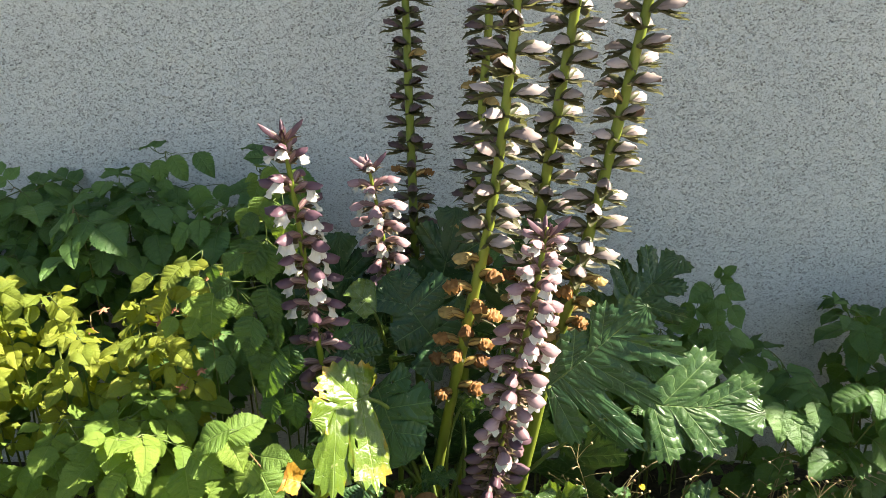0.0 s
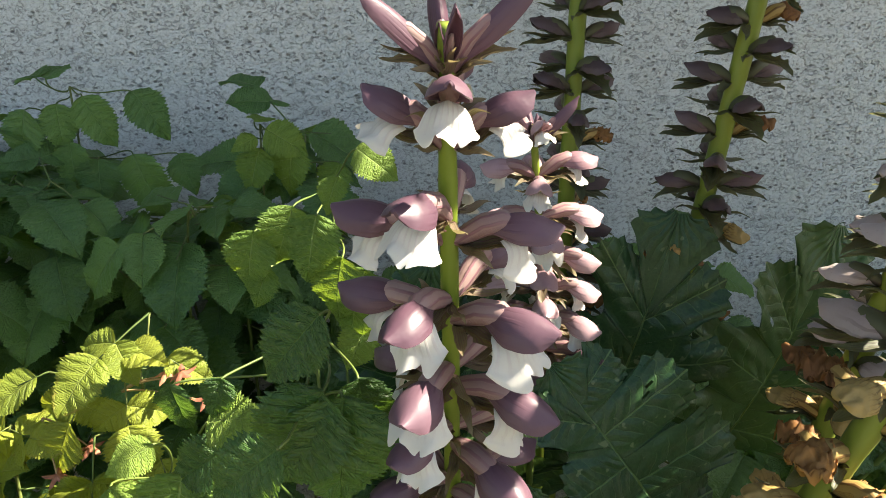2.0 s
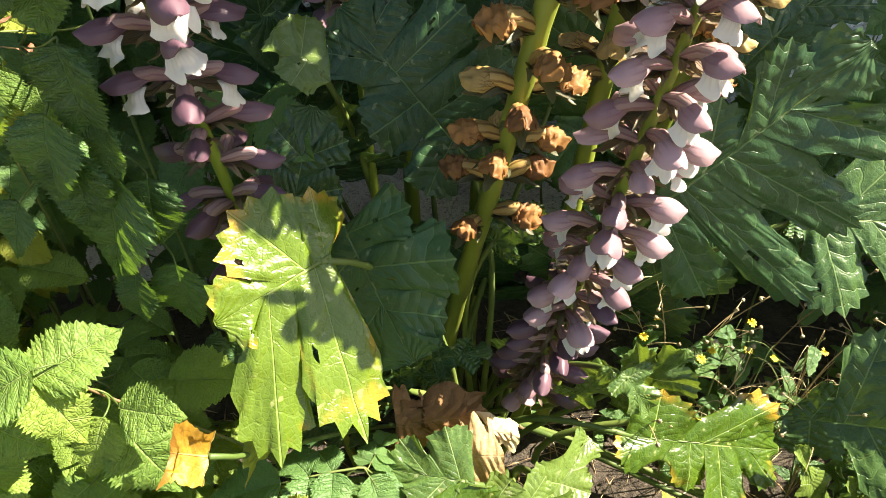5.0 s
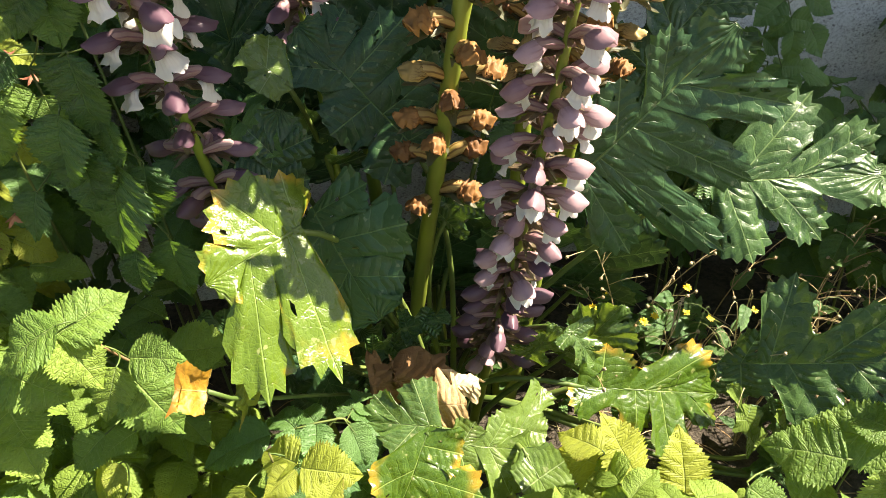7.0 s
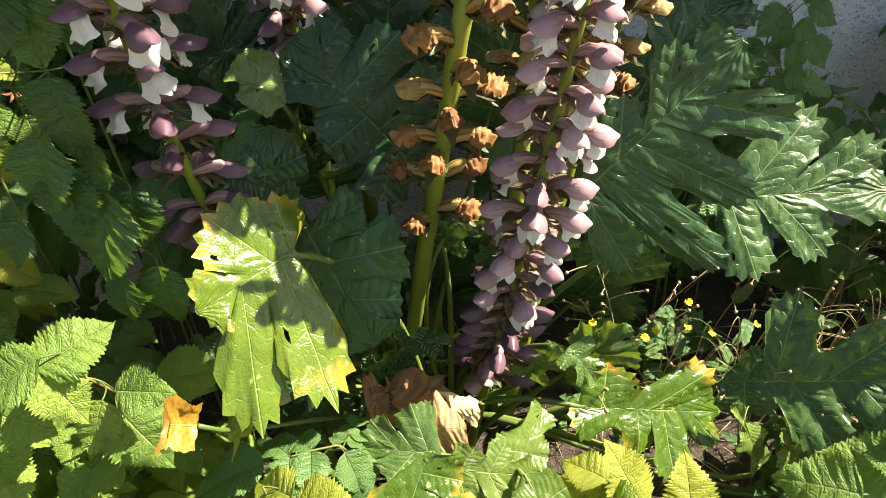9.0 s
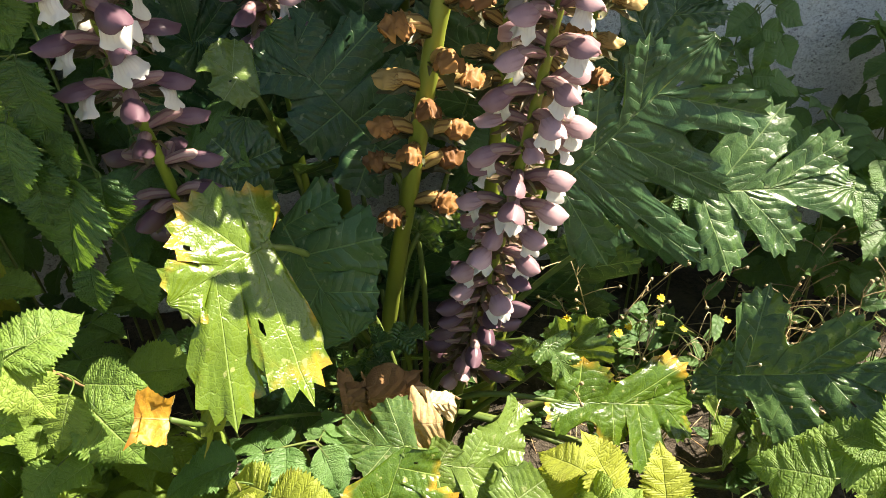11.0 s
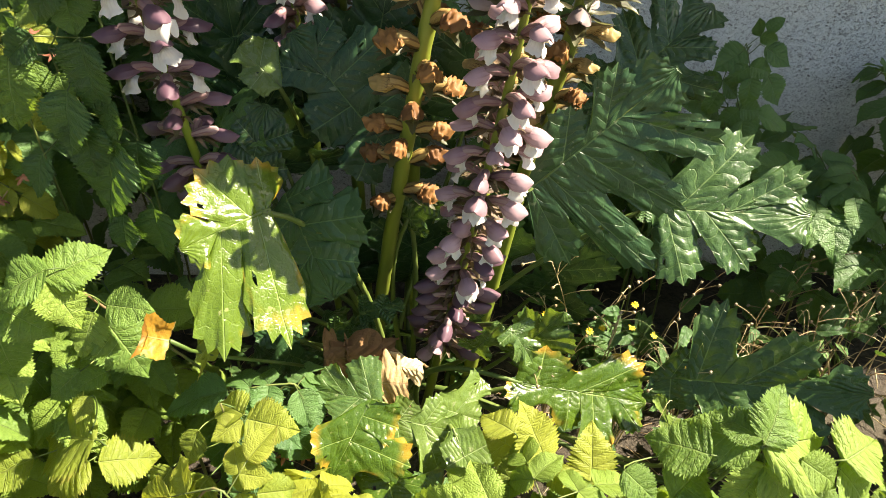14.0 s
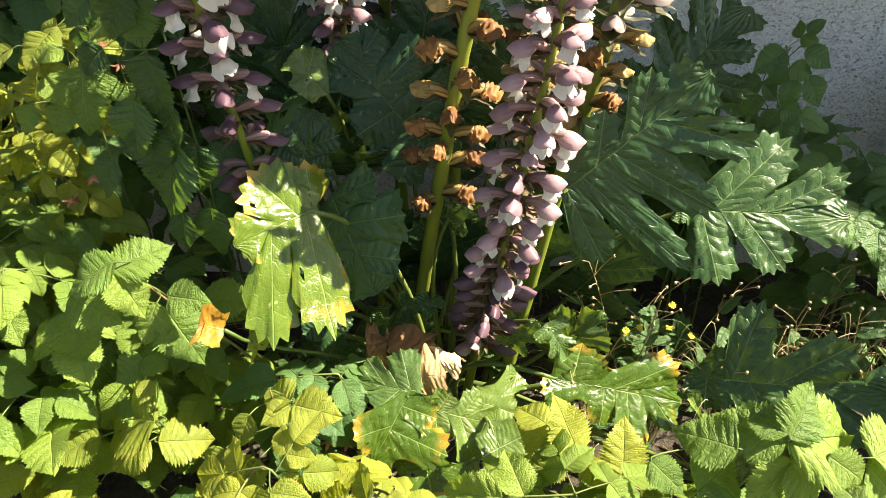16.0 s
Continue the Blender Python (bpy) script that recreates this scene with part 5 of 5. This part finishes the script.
# ---- withered and yellow leaves of the clump ----
def withered_lobe(plant, corners, mat, label, seed, ragged=1.0):
    """A torn, curled piece of blade between four corners, on a thin stalk from the clump."""
    a, b, c, d = (Vector(p) - Vector(plant.location) for p in corners)
    n = (b - a).cross(d - a).normalized()
    span = min((b - a).length, (d - a).length)
    rows, cols = 26, 22
    pts, uvs = np.zeros((rows + 1, cols + 1, 3)), np.zeros((rows + 1, cols + 1, 2))
    for i in range(rows + 1):
        for j in range(cols + 1):
            u, v = i / rows, j / cols
            rim = 0.28 * ragged * rnd_noise(u * 2.6 + seed, v * 2.6, 1.7) + 0.05 * rnd_noise(u * 9, v * 9 + seed, 0.4)
            uu, vv = u + rim * (abs(u - 0.5) > 0.3), v + 1.4 * rim * (abs(v - 0.5) > 0.3)
            p = a.lerp(b, uu).lerp(d.lerp(c, uu), vv)
            p += n * span * (0.25 * (abs(v - 0.45) * 2) ** 1.5 + 0.16 * ragged * rnd_noise(u * 3, v * 3 + seed, 0.2) + 0.02 * rnd_noise(u * 9, v * 9 + seed, 0.6))
            pts[i, j] = p
            uvs[i, j] = (2 * v - 1, u)
    sh = Sheet()
    sh.grid(pts, uvs)
    root = Vector((-0.03, 1.1, 0.02)) - Vector(plant.location)
    mid = (a + d) / 2
    sh.tube(bezier(root, root + Vector((0, 0, 0.18)), mid + Vector((0.01, 0.06, -0.10)), mid, 10), [0.0022] * 11, 6, 1)
    return child("leaf", sh.done("leaf", [mat, M_PETIOLE]), plant, None, label)


withered_lobe(clump, ((-0.076, 0.985, 0.331), (-0.044, 0.964, 0.301), (-0.049, 0.942, 0.277), (-0.089, 0.926, 0.264)), M_DRY_DARK, "crumpled dry brown leaf", 7)
withered_lobe(clump, ((-0.072, 0.975, 0.316), (0.016, 0.98, 0.307), (0.015, 0.951, 0.274), (-0.074, 0.938, 0.273)), M_DRY_DARK, "crumpled dry brown leaf", 8)
withered_lobe(clump, ((0.008, 0.96, 0.293), (0.049, 0.959, 0.285), (0.039, 0.937, 0.261), (0.014, 0.946, 0.275)), M_DRY, "curled dry tan leaf tip", 9)
withered_lobe(clump, ((-0.016, 0.945, 0.311), (0.018, 0.945, 0.307), (0.025, 0.901, 0.254), (-0.002, 0.9, 0.257)), M_DRY, "curled dry tan leaf lit by the sun", 11)
withered_lobe(clump, ((-0.19, 0.827, 0.462), (-0.214, 0.827, 0.473), (-0.225, 0.798, 0.445), (-0.199, 0.802, 0.437)), M_YELLOW, "withering yellow and orange leaf", 3, 0.4)
withered_lobe(clump, ((-0.145, 0.878, 0.425), (-0.190, 0.838, 0.37), (-0.182, 0.845, 0.425), (-0.158, 0.885, 0.455)), M_RUBUS_LIME, "curled yellow-green leaf", 5)


# ---- weeds on the bare ground beside the clump ----
def weed_leaf(seed, length, width, mat):
    sh = Sheet()
    serrate_blade(sh, seed, length, width, 4, 0.5, 0.3, 0.01, 0, 12, 2)
    return sh.done("leaf", mat)


WEED_LEAVES = [weed_leaf(q, 0.035, 0.014, M_RUBUS) for q in range(3)]


def blossom_mesh(petals, size, mat, seed):
    rng = random.Random(seed)
    sh = Sheet()
    for k in range(petals):
        start = len(sh.v)
        pts, uvs = np.zeros((5, 4, 3)), np.zeros((5, 4, 2))
        for i in range(5):
            for j in range(4):
                s, a = i / 4, j / 1.5 - 1
                w = size * 0.22 * (math.sin(math.pi * (0.12 + 0.8 * s)))
                pts[i, j] = (w * a, size * (0.12 + 0.88 * s), size * 0.15 * math.sin(3 * s) - size * 0.04 * a * a)
        sh.grid(pts, uvs)
        sh.moved(start, Matrix.Rotation(2 * math.pi * k / petals, 4, "Z") @ Matrix.Rotation(rng.uniform(-0.2, 0.5), 4, "X"))
    sh.tube([(0, 0, -size * 0.25), (0, 0, 0), (0, 0, size * 0.15)], [size * 0.10, size * 0.22, size * 0.12], 7)
    return sh.done("blossom", mat)


YELLOW = blossom_mesh(9, 0.0065, M_BLOSSOM, 1)


def seed_head_mesh(size, seed):
    pts, uvs = np.zeros((7, 9, 3)), np.zeros((7, 9, 2))
    for i in range(7):
        for j in range(9):
            a, b = math.pi * i / 6, 2 * math.pi * (j % 8) / 8
            r = size * (0.7 + 0.5 * ((i + j % 8) % 2)) * (1 + 0.3 * rnd_noise(i, j % 8, seed))
            pts[i, j] = (r * math.sin(a) * math.cos(b), r * math.sin(a) * math.sin(b), r * math.cos(a))
    sh = Sheet()
    sh.grid(pts, uvs)
    return sh.done("seed_head", M_FLUFF)


FLUFF = [seed_head_mesh(0.0027, q) for q in range(2)]


def weed(label, base, tip, seed, heads, head_meshes, head_name, leaves=6, stem_mat=None, branch=0.05):
    rng = random.Random(seed)
    top = thing("weed", base, label, "weed", "weeds beside the clump")
    span = Vector(tip) - Vector(base)
    pts = bezier((0, 0, 0), (span.x * 0.1, span.y * 0.1, span.z * 0.5), span * 0.75 + Vector((0, 0, 0.03)), span, 10)
    sh = Sheet()
    sh.tube(pts, [0.0013 - 0.0007 * i / 10 for i in range(11)], 5)
    ends = []
    for k in range(heads):
        at = pts[rng.randrange(5, 11)]
        end = at + Vector((rng.uniform(-1, 1), rng.uniform(-1, 0.6), rng.uniform(0.1, 0.9))) * branch
        sh.tube(bezier(at, at.lerp(end, 0.4) + Vector((0, 0, 0.008)), end, end, 5), [0.0007] * 6, 4)
        ends.append(end)
    child("stem", sh.done("stem", stem_mat or M_CANE), top)
    for e in ends:
        child(head_name, head_meshes[rng.randrange(len(head_meshes))], top, frame_of(e, (rng.uniform(-1, 1), rng.uniform(-1, 1), 0.1), (0.2, -0.6, 0.8)))
    for k in range(leaves):
        at = pts[rng.randrange(1, 9)]
        d = Vector((rng.uniform(-1, 1), rng.uniform(-1, 0.5), rng.uniform(0, 0.7)))
        s = rng.uniform(0.7, 1.4)
        child("leaf", WEED_LEAVES[rng.randrange(3)], top, frame_of(at, d, (0.1, -0.5, 0.8)) @ Matrix.Diagonal((s, s, s, 1)))


rw = random.Random(77)
for k in range(5):
    x, y = rw.uniform(0.22, 0.5), rw.uniform(1.06, 1.22)
    weed("thin green weed with small yellow flowers", (x, y, 0), (x + rw.uniform(-0.05, 0.05), y - rw.uniform(0, 0.05), rw.uniform(0.16, 0.27)), 200 + k, 2, [YELLOW], "blossom", 9)
for k in range(26):
    x, y = rw.uniform(0.25, 0.8), rw.uniform(1.02, 1.22)
    weed("thin dry weed with pale seed heads", (x, y, 0), (x + rw.uniform(-0.08, 0.1), y - rw.uniform(0, 0.06), rw.uniform(0.14, 0.30)), 230 + k, 6, FLUFF, "seed_head", 2, M_STRAW)
for k in range(26):
    x, y = rw.uniform(-0.3, 0.8), rw.uniform(0.9, 1.3)
    weed("low leafy green weed on the soil", (x, y, 0), (x + rw.uniform(-0.08, 0.08), y + rw.uniform(-0.08, 0.04), rw.uniform(0.06, 0.16)), 260 + k, 0, [], "", 16)


def grass_tuft(label, base, blades, height, spread, seed):
    """Thin dry blades that rise from one foot and bend over."""
    rng = random.Random(seed)
    top = thing("dry_grass_tuft", base, label, "grass", "dry grass tufts")
    for k in range(blades):
        a, h = rng.uniform(0, 2 * math.pi), height * rng.uniform(0.6, 1.15)
        out = Vector((math.cos(a), math.sin(a) * 0.7 - 0.2, 0)) * spread * rng.uniform(0.3, 1.2)
        end = out + Vector((0, 0, h * rng.uniform(0.55, 1.0)))
        sh = Sheet()
        sh.tube(bezier((0, 0, 0), (out.x * 0.1, out.y * 0.1, h * 0.6), out * 0.6 + Vector((0, 0, h * 1.1)), end, 10), [0.0010 * (1 - 0.07 * i) for i in range(11)], 5)
        child("blade", sh.done("blade", M_STRAW if k % 3 else M_CANE), top)


for k in range(9):
    x, y = 0.27 + 0.055 * k + rw.uniform(-0.02, 0.02), rw.uniform(1.0, 1.14)
    grass_tuft("tuft of thin dry straw-coloured grass", (x, y, 0.0), 9, rw.uniform(0.18, 0.30), 0.12, 500 + k)


def litter():
    """Straw, dead stalks and leaf scraps strewn on the soil."""
    rng = random.Random(5)
    sh = Sheet()
    for k in range(1500):
        x, y = rng.uniform(-1.2, 1.4), rng.uniform(0.55, 1.5)
        z = ground_z(x, y) + rng.uniform(0.002, 0.014)
        a, ln = rng.uniform(0, 6.3), rng.uniform(0.015, 0.07)
        d = Vector((math.cos(a), math.sin(a), rng.uniform(-0.15, 0.25))) * ln
        p = Vector((x, y, z))
        sh.tube([p - d / 2, p + Vector((0, 0, rng.uniform(0, 0.006))), p + d / 2], [0.0005, rng.uniform(0.0006, 0.0014), 0.0004], 4, k % 2)
    ob = new("plant_litter", sh.done("plant_litter", [M_STRAW, M_TWIG]))
    tagged(ob, "dry straw and dead stalks strewn over the soil", "plant litter", kind="stuff")


litter()


# ---- twigs that bore fruit, with their dried calyces ----
def calyx_mesh(seed):
    """An empty fruit's calyx: one cup with five curled pointed lobes."""
    rng = random.Random(seed)
    curl = [rng.uniform(-0.9, 0.5) for _ in range(5)]
    long = [rng.uniform(0.008, 0.012) for _ in range(5)]
    pts, uvs = np.zeros((6, 21, 3)), np.zeros((6, 21, 2))
    for i in range(6):
        for j in range(21):
            a, k, f = 2 * math.pi * (j % 20) / 20, (j % 20) // 4, abs((j % 4) - 2) / 2
            s = i / 5
            r = (0.0016 + s * long[k] * (1 - 0.72 * f)) if i else 0.0003
            pts[i, j] = (r * math.cos(a), r * math.sin(a), 0.003 * (1 - s) + curl[k] * s * s * 0.009 * (1 - f))
            uvs[i, j] = (f, s)
    sh = Sheet()
    sh.grid(pts, uvs)
    return sh.done("calyx", M_BERRY)


CALYX = [calyx_mesh(q) for q in range(3)]


def fruit_twig(base, ends, seed):
    top = thing("fruit_twig", base, "dry reddish-brown raspberry twig with empty fruit calyces", "twig", "fruit twigs")
    b = Vector(base)
    for k, e in enumerate(ends):
        d = Vector(e) - b
        sh = Sheet()
        sh.tube(bezier((0, 0, 0), d * 0.3 + Vector((0, 0, 0.008)), d * 0.7, d, 8), [0.0011 - 0.00006 * i for i in range(9)], 5)
        child("stem", sh.done("stem", M_TWIG), top)
        child("calyx", CALYX[k % 3], top, Matrix.Translation(d))


fruit_twig((-0.46, 1.165, 0.615), [(-0.415, 1.15, 0.64), (-0.385, 1.145, 0.618), (-0.40, 1.14, 0.645)], 1)
fruit_twig((-0.52, 1.15, 0.60), [(-0.475, 1.13, 0.585), (-0.50, 1.12, 0.565)], 2)
fruit_twig((-0.62, 1.12, 0.58), [(-0.58, 1.09, 0.60), (-0.60, 1.08, 0.565)], 3)
fruit_twig((-0.42, 1.06, 0.50), [(-0.40, 1.03, 0.515), (-0.43, 1.02, 0.49)], 4)
fruit_twig((-0.14, 0.90, 0.20), [(-0.12, 0.86, 0.235), (-0.10, 0.87, 0.22)], 5)
